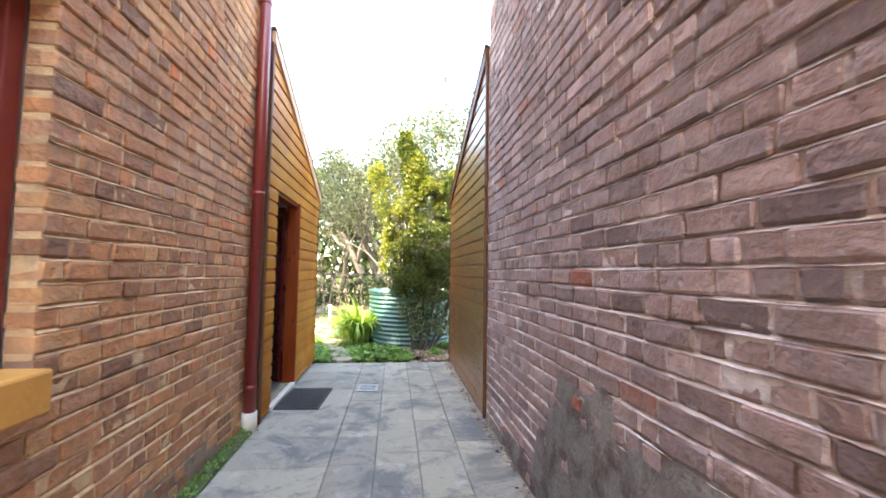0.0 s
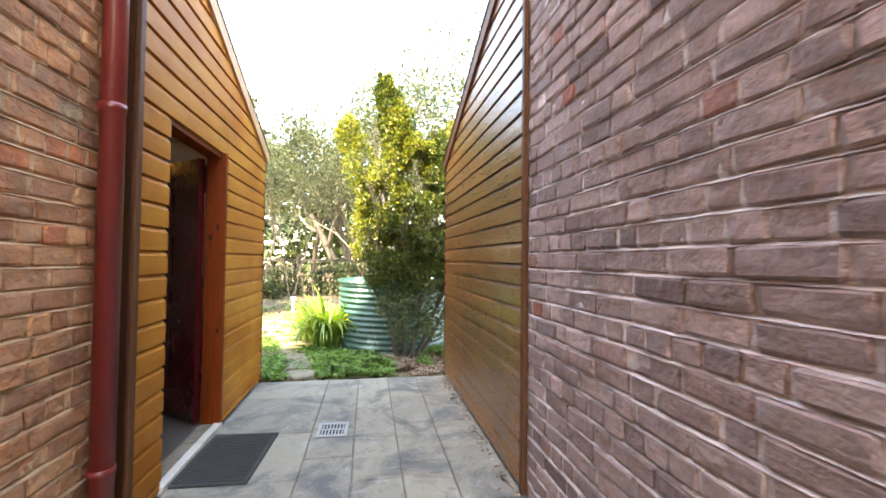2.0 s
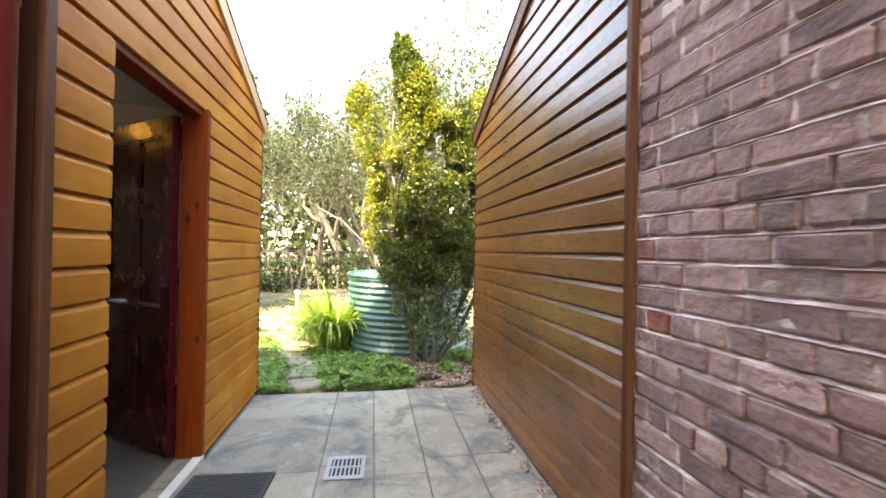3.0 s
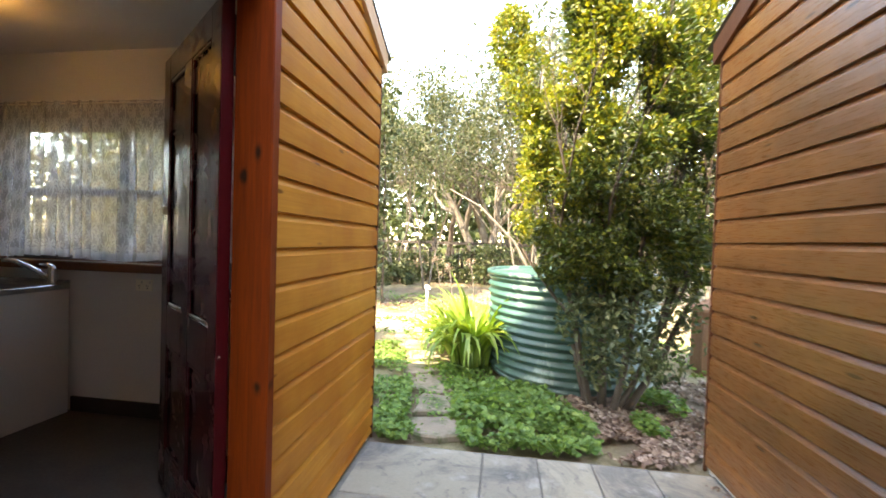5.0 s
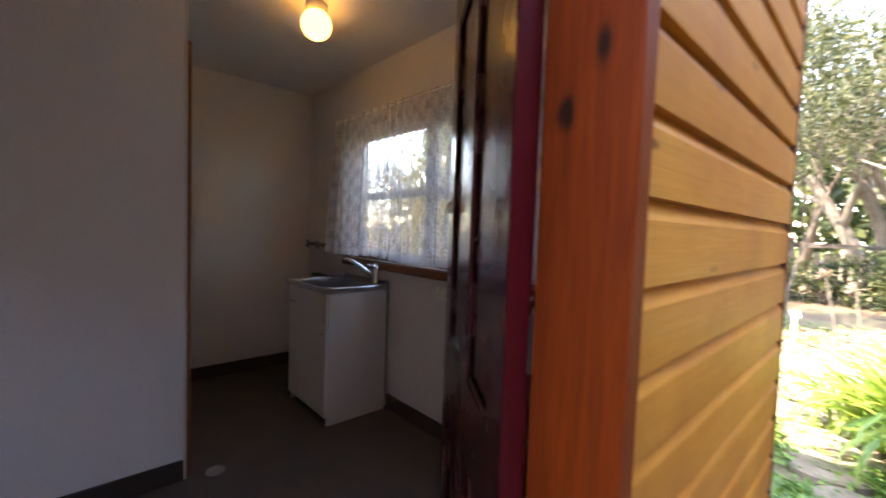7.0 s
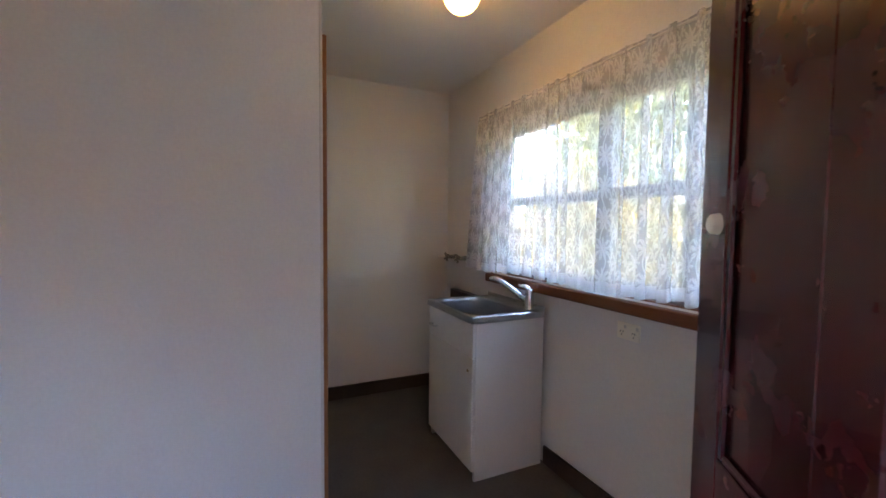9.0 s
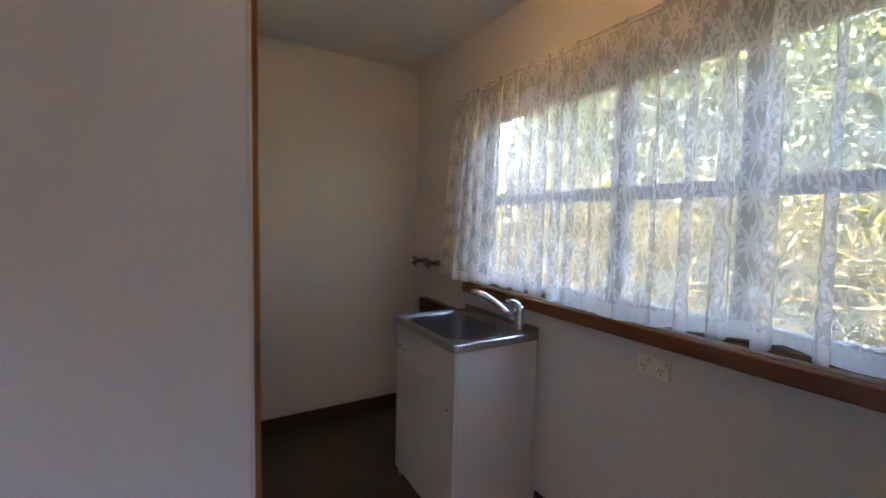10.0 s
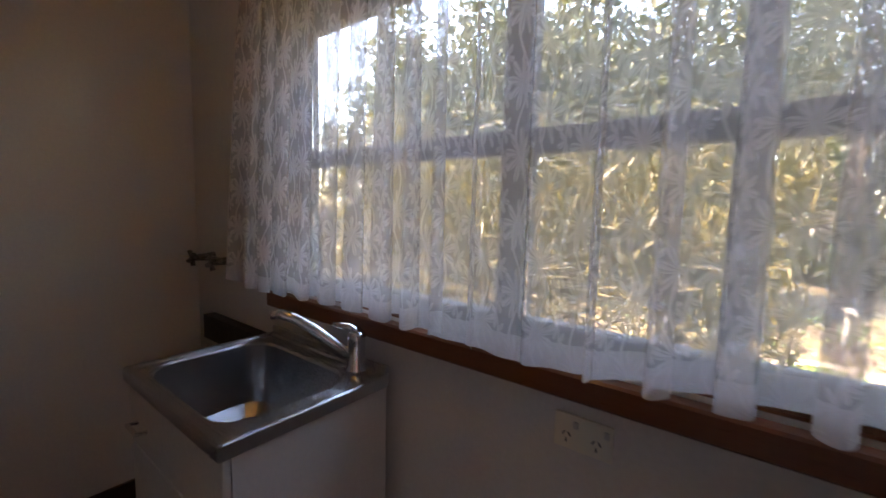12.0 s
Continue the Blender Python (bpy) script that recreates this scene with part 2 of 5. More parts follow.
WARM = [(0.0, (0.23, 0.088, 0.038)), (0.3, (0.54, 0.212, 0.076)), (0.6, (0.37, 0.150, 0.062)), (0.85, (0.62, 0.290, 0.112)), (0.965, (0.46, 0.20, 0.095)), (0.985, (0.60, 0.17, 0.05))]
PURPLE = [(0.0, (0.17, 0.113, 0.109)), (0.3, (0.40, 0.268, 0.245)), (0.6, (0.27, 0.184, 0.180)), (0.85, (0.50, 0.352, 0.328)), (0.975, (0.33, 0.21, 0.19)), (0.99, (0.38, 0.11, 0.062))]
M = {
    "brick_l": brick_material("brick_warm", WARM, (0.46, 0.33, 0.25), 0.30, False),
    "brick_li": brick_material("brick_warm_joined", WARM, (0.46, 0.33, 0.25), 0.30, True),
    "brick_r": brick_material("brick_purple", PURPLE, (0.42, 0.34, 0.33), 0.34, False),
    "brick_ri": brick_material("brick_purple_joined", PURPLE, (0.42, 0.34, 0.33), 0.34, True),
    "mortar_l": plain("mortar_warm", (0.70, 0.45, 0.25), (0.46, 0.275, 0.145), 14, 0.95, 0.6, 120, stain=((0.24, 0.15, 0.085), 3.0, 0.52, 0.68)),
    "mortar_r": plain("mortar_pale", (0.80, 0.71, 0.69), (0.50, 0.41, 0.395), 14, 0.95, 0.6, 120, stain=((0.24, 0.185, 0.175), 3.2, 0.46, 0.62)),
    "render": plain("cement_render", (0.15, 0.135, 0.122), (0.27, 0.25, 0.23), 4, 0.92, 0.8, 45, stain=((0.10, 0.072, 0.064), 6.0, 0.48, 0.62)),
    "render_l": plain("earthy_render", (0.30, 0.21, 0.15), (0.20, 0.135, 0.095), 9, 0.95, 0.7, 70, stain=((0.10, 0.085, 0.06), 5.0, 0.54, 0.68)),
    "board_l": board_material("cladding_honey", (0.42, 0.162, 0.021), (0.52, 0.222, 0.036), (0.27, 0.070, 0.009)),
    "board_r": board_material("cladding_brown", (0.235, 0.086, 0.024), (0.320, 0.126, 0.036), (0.095, 0.038, 0.016), 0.20),
    "trim": plain("stained_trim", (0.085, 0.032, 0.016), (0.13, 0.050, 0.024), 3, 0.5, 0.15, 50, stretch=(6, 6, 0.7)),
    "jamb": jamb_material(),
    "barge": plain("barge_paint", (0.40, 0.22, 0.12), (0.48, 0.27, 0.15), 4, 0.55, 0.15, 50),
    "pipe": plain("oxide_red_paint", (0.20, 0.018, 0.014), (0.15, 0.014, 0.012), 5, 0.38, 0.12, 60, coat=0.2),
    "door": plain("maroon_gloss", (0.070, 0.006, 0.008), (0.055, 0.005, 0.006), 5, 0.24, 0.01, 9, coat=0.35),
    "door_edge": plain("maroon_edge", (0.085, 0.005, 0.007), (0.070, 0.004, 0.006), 8, 0.4, 0.1, 60, stain=((0.6, 0.55, 0.5), 30.0, 0.72, 0.75)),
    "slab": None,
    "step": plain("worn_step", (0.62, 0.56, 0.47), (0.48, 0.43, 0.36), 9, 0.7, 0.2, 70),
    "grout": plain("sandy_joint", (0.20, 0.19, 0.165), (0.13, 0.125, 0.11), 12, 0.95, 0.5, 100),
    "moss": plain("moss", (0.06, 0.10, 0.02), (0.10, 0.13, 0.035), 15, 0.95, 1.0, 150, stain=((0.09, 0.07, 0.05), 9.0, 0.5, 0.65)),
    "rubber": plain("rubber", (0.035, 0.035, 0.035), (0.05, 0.048, 0.045), 10, 0.8, 0.3, 140, stain=((0.2, 0.17, 0.12), 18.0, 0.68, 0.78)),
    "white": plain("white_paint", (0.74, 0.72, 0.68), (0.66, 0.64, 0.60), 6, 0.55, 0.12, 60),
    "wall": plain("plaster_paint", (0.84, 0.82, 0.79), (0.81, 0.79, 0.76), 2, 0.6, 0.08, 90),
    "ceil": plain("ceiling_paint", (0.85, 0.84, 0.82), (0.82, 0.81, 0.79), 2, 0.7, 0.06, 90),
    "vinyl": plain("brown_vinyl", (0.085, 0.072, 0.062), (0.12, 0.10, 0.085), 5, 0.5, 0.1, 70),
    "skirt": plain("dark_skirting", (0.045, 0.030, 0.024), (0.065, 0.042, 0.032), 5, 0.45, 0.1, 60),
    "sill": plain("varnished_sill", (0.23, 0.070, 0.017), (0.15, 0.043, 0.012), 3, 0.32, 0.1, 50, stretch=(0.7, 7, 9), coat=0.3),
    "arch": plain("varnished_trim", (0.30, 0.11, 0.03), (0.22, 0.075, 0.02), 3, 0.4, 0.1, 50, stretch=(7, 7, 0.7)),
    "sash": plain("sash_paint", (0.16, 0.15, 0.15), (0.12, 0.115, 0.115), 5, 0.5, 0.1, 60),
    "lam": plain("white_laminate", (0.80, 0.77, 0.73), (0.77, 0.74, 0.70), 3, 0.35, 0.03, 80),
    "steel": plain("brushed_steel", (0.55, 0.55, 0.55), (0.48, 0.48, 0.48), 4, 0.26, 0.04, 120, metal=1.0, stretch=(1, 12, 12)),
    "chrome": flat("chrome", (0.75, 0.75, 0.76), 0.12, 1.0),
    "brass": plain("old_brass", (0.42, 0.33, 0.18), (0.3, 0.23, 0.12), 20, 0.35, 0.1, 90, metal=1.0),
    "galv": plain("grey_metal", (0.42, 0.42, 0.41), (0.33, 0.33, 0.32), 9, 0.5, 0.1, 70, metal=0.5),
    "tapmetal": plain("tarnished_chrome", (0.34, 0.32, 0.29), (0.24, 0.22, 0.20), 25, 0.25, 0.1, 90, metal=1.0),
    "cream": plain("cream_enamel", (0.62, 0.57, 0.44), (0.55, 0.50, 0.38), 6, 0.4, 0.08, 60),
    "iron": plain("black_iron", (0.02, 0.02, 0.02), (0.03, 0.028, 0.025), 10, 0.45, 0.2, 90),
    "ivory": flat("ivory_plastic", (0.90, 0.86, 0.74), 0.3),
    # Near-black that paints the shade inside socket slots and below the drain bars.
    "dark": flat("gap_shade", (0.012, 0.012, 0.012), 0.8),
    "ochre": plain("ochre_paint", (0.68, 0.31, 0.065), (0.58, 0.25, 0.05), 5, 0.6, 0.25, 40),
    # The tank's pale stain is faded paint and also paints its sunlit look.
    "tank": plain("tank_green", (0.020, 0.068, 0.056), (0.040, 0.110, 0.090), 3, 0.42, 0.1, 60, stain=((0.36, 0.48, 0.42), 2.2, 0.54, 0.74)),
    "soil": None,
    "stone": plain("path_stone", (0.19, 0.15, 0.11), (0.31, 0.25, 0.18), 5, 0.9, 0.5, 50, stain=((0.08, 0.10, 0.04), 7.0, 0.50, 0.64)),
    # Pale tone that paints sunlight on the bare ground past the path.
    "soil_lit": plain("sunlit_soil", (0.52, 0.44, 0.33), (0.36, 0.29, 0.20), 5, 0.95, 0.5, 60, stain=((0.20, 0.17, 0.09), 4.0, 0.56, 0.66)),
    "bark": plain("bark_brown", (0.055, 0.040, 0.030), (0.10, 0.075, 0.055), 6, 0.9, 0.6, 40, stretch=(4, 4, 1)),
    "bark_w": plain("bark_pale", (0.17, 0.145, 0.115), (0.075, 0.062, 0.05), 4, 0.85, 0.4, 40, stretch=(3, 3, 1)),
    "twig": plain("bark_grey", (0.12, 0.10, 0.082), (0.21, 0.18, 0.15), 4, 0.85, 0.4, 40, stretch=(3, 3, 1)),
    "fence": plain("grey_fence", (0.060, 0.050, 0.042), (0.095, 0.078, 0.065), 3, 0.9, 0.4, 40, stretch=(5, 5, 0.7)),
    "post": plain("brown_post", (0.17, 0.085, 0.045), (0.23, 0.12, 0.065), 3, 0.85, 0.3, 40, stretch=(6, 6, 0.7)),
    # Shrub leaves: a darker body tone, then yellow with sunlight put into the colour.
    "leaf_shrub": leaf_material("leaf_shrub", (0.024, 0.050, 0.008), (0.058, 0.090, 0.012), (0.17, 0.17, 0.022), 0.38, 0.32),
    "leaf_shrub_lit": leaf_material("leaf_shrub_lit", (0.085, 0.125, 0.016), (0.175, 0.20, 0.024), (0.33, 0.29, 0.035), 0.32, 0.42),
    "leaf_ground": leaf_material("leaf_ground", (0.07, 0.155, 0.035), (0.13, 0.245, 0.05), (0.23, 0.345, 0.08), 0.5, 0.35),
    "leaf_strap": leaf_material("leaf_strap", (0.11, 0.21, 0.03), (0.19, 0.31, 0.05), (0.34, 0.43, 0.10), 0.35, 0.4, island=False),
    "leaf_tree": leaf_material("leaf_tree", (0.030, 0.048, 0.016), (0.068, 0.084, 0.034), (0.17, 0.17, 0.095), 0.5, 0.35),
    "leaf_far": leaf_material("leaf_far", (0.030, 0.055, 0.020), (0.065, 0.092, 0.036), (0.14, 0.155, 0.065), 0.5, 0.3),
    "leaf_dry": leaf_material("leaf_dry", (0.10, 0.062, 0.045), (0.24, 0.16, 0.12), (0.46, 0.36, 0.29), 0.75, 0.15),
    "leaf_straw": leaf_material("leaf_straw", (0.035, 0.040, 0.012), (0.10, 0.092, 0.028), (0.30, 0.245, 0.09), 0.45, 0.35),
    "glass": glass_material(),
    "lace": lace_material(),
}


def slab_material():
    n = Nodes("paving_slab")
    v = n.coord()
    tone = n.ramp(random_of(n), [(0.0, (0.245, 0.222, 0.178)), (0.5, (0.31, 0.277, 0.213)), (1.0, (0.38, 0.335, 0.25))])
    blot = n.noise(v, 2.2, 7, 0.7, 0.9)
    fine = n.noise(v, 55, 5, 0.65)
    col = n.mix(n.ramp(blot, [(0.38, (0.85, 0.85, 0.85)), (0.54, (0, 0, 0))]), tone, (0.075, 0.075, 0.078))
    col = n.mix(n.ramp(n.noise(v, 9.0, 5, 0.7, 1.5), [(0.56, (0, 0, 0)), (0.70, (0.7, 0.7, 0.7))]), col, (0.085, 0.085, 0.09))
    col = n.mix(n.ramp(n.noise(v, 5.5, 6, 0.7), [(0.56, (0, 0, 0)), (0.72, (0.75, 0.75, 0.75))]), col, (0.45, 0.43, 0.385))
    col = n.mix(n.math("MULTIPLY", fine, 0.4), col, (0.12, 0.12, 0.115))
    n.colour(col)
    n.link(n.ramp(blot, [(0.3, (0.62,) * 3), (0.7, (0.85,) * 3)]), n.bsdf.inputs["Roughness"])
    n.bump(n.math("ADD", n.math("MULTIPLY", fine, 0.5), n.math("ADD", blot, n.noise(v, 14, 4, 0.6))), 0.55, 0.012)
    return n.mat


def ground_material():
    """Garden ground: brown soil near by, worn lawn further out."""
    n = Nodes("garden_ground")
    v = n.coord()
    g = n.noise(v, 1.1, 6, 0.65)
    fine = n.noise(v, 40, 5, 0.7)
    lawn = n.mix(fine, (0.14, 0.13, 0.055), (0.33, 0.27, 0.16))
    soil = n.mix(fine, (0.10, 0.07, 0.045), (0.20, 0.145, 0.10))
    n.colour(n.mix(n.ramp(g, [(0.42, (0, 0, 0)), (0.56, (1, 1, 1))]), soil, lawn))
    n.set(Roughness=0.95)
    n.bump(fine, 0.8, 0.03)
    return n.mat


M["slab"], M["soil"] = slab_material(), ground_material()
BULB = Nodes("bulb_glow")
BULB.set(Base_Color=(1, 0.9, 0.7, 1), Emission_Color=(1.0, 0.52, 0.12, 1), Emission_Strength=0.38)
M["bulb"] = BULB.mat
for name in ("jamb", "door_edge", "board_l", "trim"):  # old oil finish with little shine
    M[name].node_tree.nodes["Principled BSDF"].inputs["Specular IOR Level"].default_value = 0.12


# ---- mesh helpers ----
def thing(name, at=(0, 0, 0), label="", category="", group="", kind="", turn=0.0):
    ob = new(name)
    ob.empty_display_size = 0.1
    ob.matrix_basis = pose(*at, 0, 0, turn)
    return tagged(ob, label, category, group, kind)


def part(name, bm, material, parent=None, label="", kind="", smooth=False):
    me = bpy.data.meshes.new(name)
    bm.normal_update()
    bm.to_mesh(me)
    bm.free()
    return mesh_part(name, me, material, parent, label, kind, smooth)


def mesh_part(name, me, material, parent=None, label="", kind="", smooth=False, m=None):
    ob = new(name, me)
    if material and not me.materials:
        me.materials.append(M[material])
    if smooth:
        me.polygons.foreach_set("use_smooth", [True] * len(me.polygons))
    if parent:
        ob.parent = parent
    if m is not None:
        ob.matrix_basis = m
    return tagged(ob, label, "", "", kind)


def box(x0, x1, y0, y1, z0, z1, bevel=0.0, bm=None, seg=1):
    bm = bm or bmesh.new()
    r = bmesh.ops.create_cube(bm, size=1, matrix=Matrix.Translation(((x0 + x1) / 2, (y0 + y1) / 2, (z0 + z1) / 2)) @ Matrix.Diagonal((abs(x1 - x0), abs(y1 - y0), abs(z1 - z0), 1)))
    if bevel:
        edges = list({e for v in r["verts"] for e in v.link_edges})
        bmesh.ops.bevel(bm, geom=edges, offset=bevel, segments=seg, affect="EDGES", profile=0.5)
    return bm


def tube(points, radii, sides=10, bm=None, caps=True):
    """A tube along points, with a radius at each."""
    bm = bm or bmesh.new()
    pts = [Vector(p) for p in points]
    if isinstance(radii, (int, float)):
        radii = [radii] * len(pts)
    ref = Vector((0.31, 0.17, 0.94))
    rings = []
    for i, p in enumerate(pts):
        d = (pts[min(i + 1, len(pts) - 1)] - pts[max(i - 1, 0)]).normalized()
        if abs(d.dot(ref)) > 0.95:
            ref = Vector((0.9, 0.3, 0.1))
        u = d.cross(ref).normalized()
        w = d.cross(u)
        rings.append([bm.verts.new(p + radii[i] * (math.cos(2 * math.pi * k / sides) * u + math.sin(2 * math.pi * k / sides) * w)) for k in range(sides)])
    for a, b in zip(rings, rings[1:]):
        for k in range(sides):
            bm.faces.new((a[k], a[(k + 1) % sides], b[(k + 1) % sides], b[k]))
    if caps:
        bm.faces.new(rings[0][::-1])
        bm.faces.new(rings[-1])
    bmesh.ops.recalc_face_normals(bm, faces=bm.faces)
    return bm


def lathe(profile, sides=24, bm=None, at=(0, 0, 0)):
    """Turn a profile of (radius, z) about z."""
    bm = bm or bmesh.new()
    rings = [[bm.verts.new((at[0] + r * math.cos(2 * math.pi * k / sides), at[1] + r * math.sin(2 * math.pi * k / sides), at[2] + z)) for k in range(sides)] for r, z in profile]
    for a, b in zip(rings, rings[1:]):
        for k in range(sides):
            bm.faces.new((a[k], a[(k + 1) % sides], b[(k + 1) % sides], b[k]))
    return bm


def prism(outline, axis, a, b, bm=None):
    """A flat outline of (p, q) pushed along an axis from a to b."""
    bm = bm or bmesh.new()
    place = {"x": lambda s, p, q: (s, p, q), "y": lambda s, p, q: (p, s, q), "z": lambda s, p, q: (p, q, s)}[axis]
    lo = [bm.verts.new(place(a, p, q)) for p, q in outline]
    hi = [bm.verts.new(place(b, p, q)) for p, q in outline]
    k = len(outline)
    for i in range(k):
        bm.faces.new((lo[i], lo[(i + 1) % k], hi[(i + 1) % k], hi[i]))
    bm.faces.new(lo[::-1])
    bm.faces.new(hi)
    bmesh.ops.recalc_face_normals(bm, faces=bm.faces)
    return bm


def leaf_mesh(name, pos, way, normal, length, width, fold=0.15):
    """Many pointed leaves as one mesh: each six corners, folded along its rib. Arrays of n places, directions, normals, lengths, widths."""
    pos, way, normal = (np.asarray(a, dtype=float) for a in (pos, way, normal))
    way /= np.linalg.norm(way, axis=1)[:, None] + 1e-9
    side = np.cross(way, normal)
    side /= np.linalg.norm(side, axis=1)[:, None] + 1e-9
    up = np.cross(side, way)
    L, W = np.asarray(length)[:, None], np.asarray(width)[:, None]
    verts = np.stack([pos, pos + way * L * 0.35 + side * W * 0.5 + up * W * fold, pos + way * L * 0.7 + side * W * 0.38 + up * W * fold - up * L * 0.06,
                      pos + way * L - up * L * 0.14, pos + way * L * 0.7 - side * W * 0.38 + up * W * fold - up * L * 0.06, pos + way * L * 0.35 - side * W * 0.5 + up * W * fold], 1)
    n = len(pos)
    base = np.arange(n)[:, None] * 6
    faces = np.concatenate([base + np.array([[0, 1, 2, 3]]), base + np.array([[0, 3, 4, 5]])], 1).reshape(-1, 4)
    me = bpy.data.meshes.new(name)
    me.from_pydata(verts.reshape(-1, 3).tolist(), [], faces.tolist())
    return me


def unit(n, rng, up=0.0):
    v = rng.normal(size=(n, 3))
    v[:, 2] += up
    return v / np.linalg.norm(v, axis=1)[:, None]


# ---- the plan ----
BRICK_L, BRICK_R = -1.20, 0.85      # brick faces along the alley
CLAD_L, CLAD_R = -1.11, 0.835       # faces of the weatherboards
JOIN, EAVE = 3.66, 6.06             # where brick meets board; the sheds' far ends
FLOOR, CEIL = 0.03, 2.40            # laundry floor and ceiling
DOOR0, DOOR1, DOORH = 4.00, 4.85, 2.03
WIN_Y = 5.93                        # inner face of the window wall
BACK_X, PART_X, SOUTH_Y = -4.42, -3.08, 3.74
HOUSE_H, RIGHT_H = 8.4, 4.5     # unseen tops of the two houses, set to block sun and admit sky
PITCH, COURSE = 0.125, 0.083


def rake(y):
    return 2.35 + 0.42 * (EAVE - y)


def structure(name, bm, material, parent=None, label=""):
    ob = part(name, bm, material, parent, label)
    return tagged(ob, label, "", "", "structure") if parent is None else ob


# ---- ground ----
def garden_ground():
    bm = bmesh.new()
    xs = [-250, -60, -20, -9] + [-6 + 0.4 * i for i in range(31)] + [9, 20, 60, 250]
    ys = [-250, -60, -20, 2, EAVE - 0.06] + [6.4 + 0.4 * i for i in range(30)] + [24, 40, 90, 250]
    grid = []
    for y in ys:
        row = []
        for x in xs:
            z = -0.03
            if 6.2 < y < 19 and abs(x) < 8:
                z = -0.02 + 0.05 * noise.noise(Vector((x * 0.7, y * 0.7, 0))) + 0.03 * noise.noise(Vector((x * 2.3, y * 2.3, 5)))
                z += 0.012 * max(0.0, y - 9)
            elif y >= 19:
                z = 0.12
            row.append(bm.verts.new((x, y, z)))
        grid.append(row)
    for a, b in zip(grid, grid[1:]):
        for i in range(len(xs) - 1):
            bm.faces.new((a[i], a[i + 1], b[i + 1], b[i]))
    return structure("ground", bm, "soil", None, "brown garden soil running into worn lawn")


garden_ground()
paving = thing("pavement", label="grey weathered paving slabs in the alley", kind="structure")
part("bed", box(-1.21, 0.86, -6, 6.0, -0.12, -0.012), "grout", paving)
structure("kerb_moss", box(BRICK_L, -1.10, 0.4, 3.5, -0.012, 0.012, 0.01), "moss", paving, "mossy strip at the foot of the brick")

# ---- houses and sheds ----
house_left = thing("wall_left_house", label="old orange-brown brick house wall with worn mortar", kind="structure")
house_right = thing("wall_right_house", label="old purple-brown brick house wall with pale mortar", kind="structure")
# left: mortar skin with the window opening, solid core behind it
W0, W1, WZ0, WZ1 = 0.55, 1.55, 0.82, 2.30
REAR_Y, REAR_H = 2.7, 6.7            # unseen step added to the left house's rear to let sun reach the tank
skin = bmesh.new()
for y0, y1, z0, z1 in ((-6, W0, 0, HOUSE_H), (W0, W1, 0, WZ0), (W0, W1, WZ1, HOUSE_H), (W1 + 0.004, REAR_Y, 0, HOUSE_H), (REAR_Y, JOIN - 0.004, 0, REAR_H)):
    box(-1.30, BRICK_L - 0.012, y0, y1, z0 - 0.05, z1, bm=skin)
part("mortar_core", skin, "mortar_l", house_left)
core = bmesh.new()
for y0, y1, z0, z1 in ((-6, W0 - 0.05, 0, HOUSE_H), (W0 - 0.05, W1 + 0.05, 0, WZ0 - 0.1), (W0 - 0.05, W1 + 0.05, WZ1 + 0.05, HOUSE_H), (W1 + 0.05, REAR_Y, 0, HOUSE_H), (REAR_Y, JOIN - 0.01, 0, REAR_H)):
    box(-1.5, -1.302, y0, y1, z0 - 0.05, z1, bm=core)
box(-7, -1.502, -6, REAR_Y, -0.05, HOUSE_H, bm=core)
box(-7, -1.502, REAR_Y, JOIN - 0.01, -0.05, REAR_H, bm=core)
part("core", core, "wall", house_left)
part("mortar_core", box(BRICK_R + 0.012, 1.2, -6, JOIN - 0.004, -0.05, RIGHT_H), "mortar_r", house_right)
part("core", box(1.202, 7, -6, JOIN - 0.004, -0.05, RIGHT_H), "wall", house_right)


def side_window():
    w = thing("window_1", (0, 0, 0), "dark red timber window with an ochre painted sill", "window", kind="structure")
    fr = bmesh.new()
    for y0, y1, z0, z1 in ((W0, W0 + 0.07, WZ0 + 0.151, WZ1), (W1 - 0.07, W1, WZ0 + 0.151, WZ1), (W0 + 0.07, W1 - 0.07, WZ0 + 0.151, WZ0 + 0.22), (W0 + 0.07, W1 - 0.07, WZ1 - 0.07, WZ1), (W0 + 0.07, W1 - 0.07, 1.52, 1.57)):
        box(-1.39, -1.305, y0, y1, z0, z1, 0.004, fr)
    part("window_frame", fr, "pipe", w)
    part("pane", box(-1.36, -1.354, W0 + 0.07, W1 - 0.07, WZ0 + 0.22, WZ1 - 0.07), "glass", w)
    part("window_sill", box(-1.40, -1.10, W0 + 0.004, W1 - 0.05, WZ0 + 0.003, WZ0 + 0.15, 0.012, None, 2), "ochre", w, "ochre painted sill")


side_window()

# left shed: door wall, window wall, back, far and inner walls
shed_l = thing("wall_left_shed", label="honey-coloured weatherboard shed wall beside the alley", kind="structure")
IN = -1.235
w = bmesh.new()
for y0, y1, z0, z1 in ((JOIN, DOOR0 - 0.045, -0.1, 2.34), (DOOR0 - 0.045, DOOR1 + 0.045, DOORH + 0.045, 2.34), (DOOR1 + 0.045, EAVE - 0.01, -0.1, 2.34)):
    box(IN, CLAD_L - 0.023, y0, y1, z0, z1, bm=w)
prism([(JOIN, 2.342), (EAVE - 0.02, 2.342), (JOIN, rake(JOIN) - 0.012)], "x", IN, CLAD_L - 0.023, w)
part("lining", w, "wall", shed_l)
OX0, OX1, OZ0, OZ1 = -3.655, -1.97, 1.03, 1.945
w = bmesh.new()
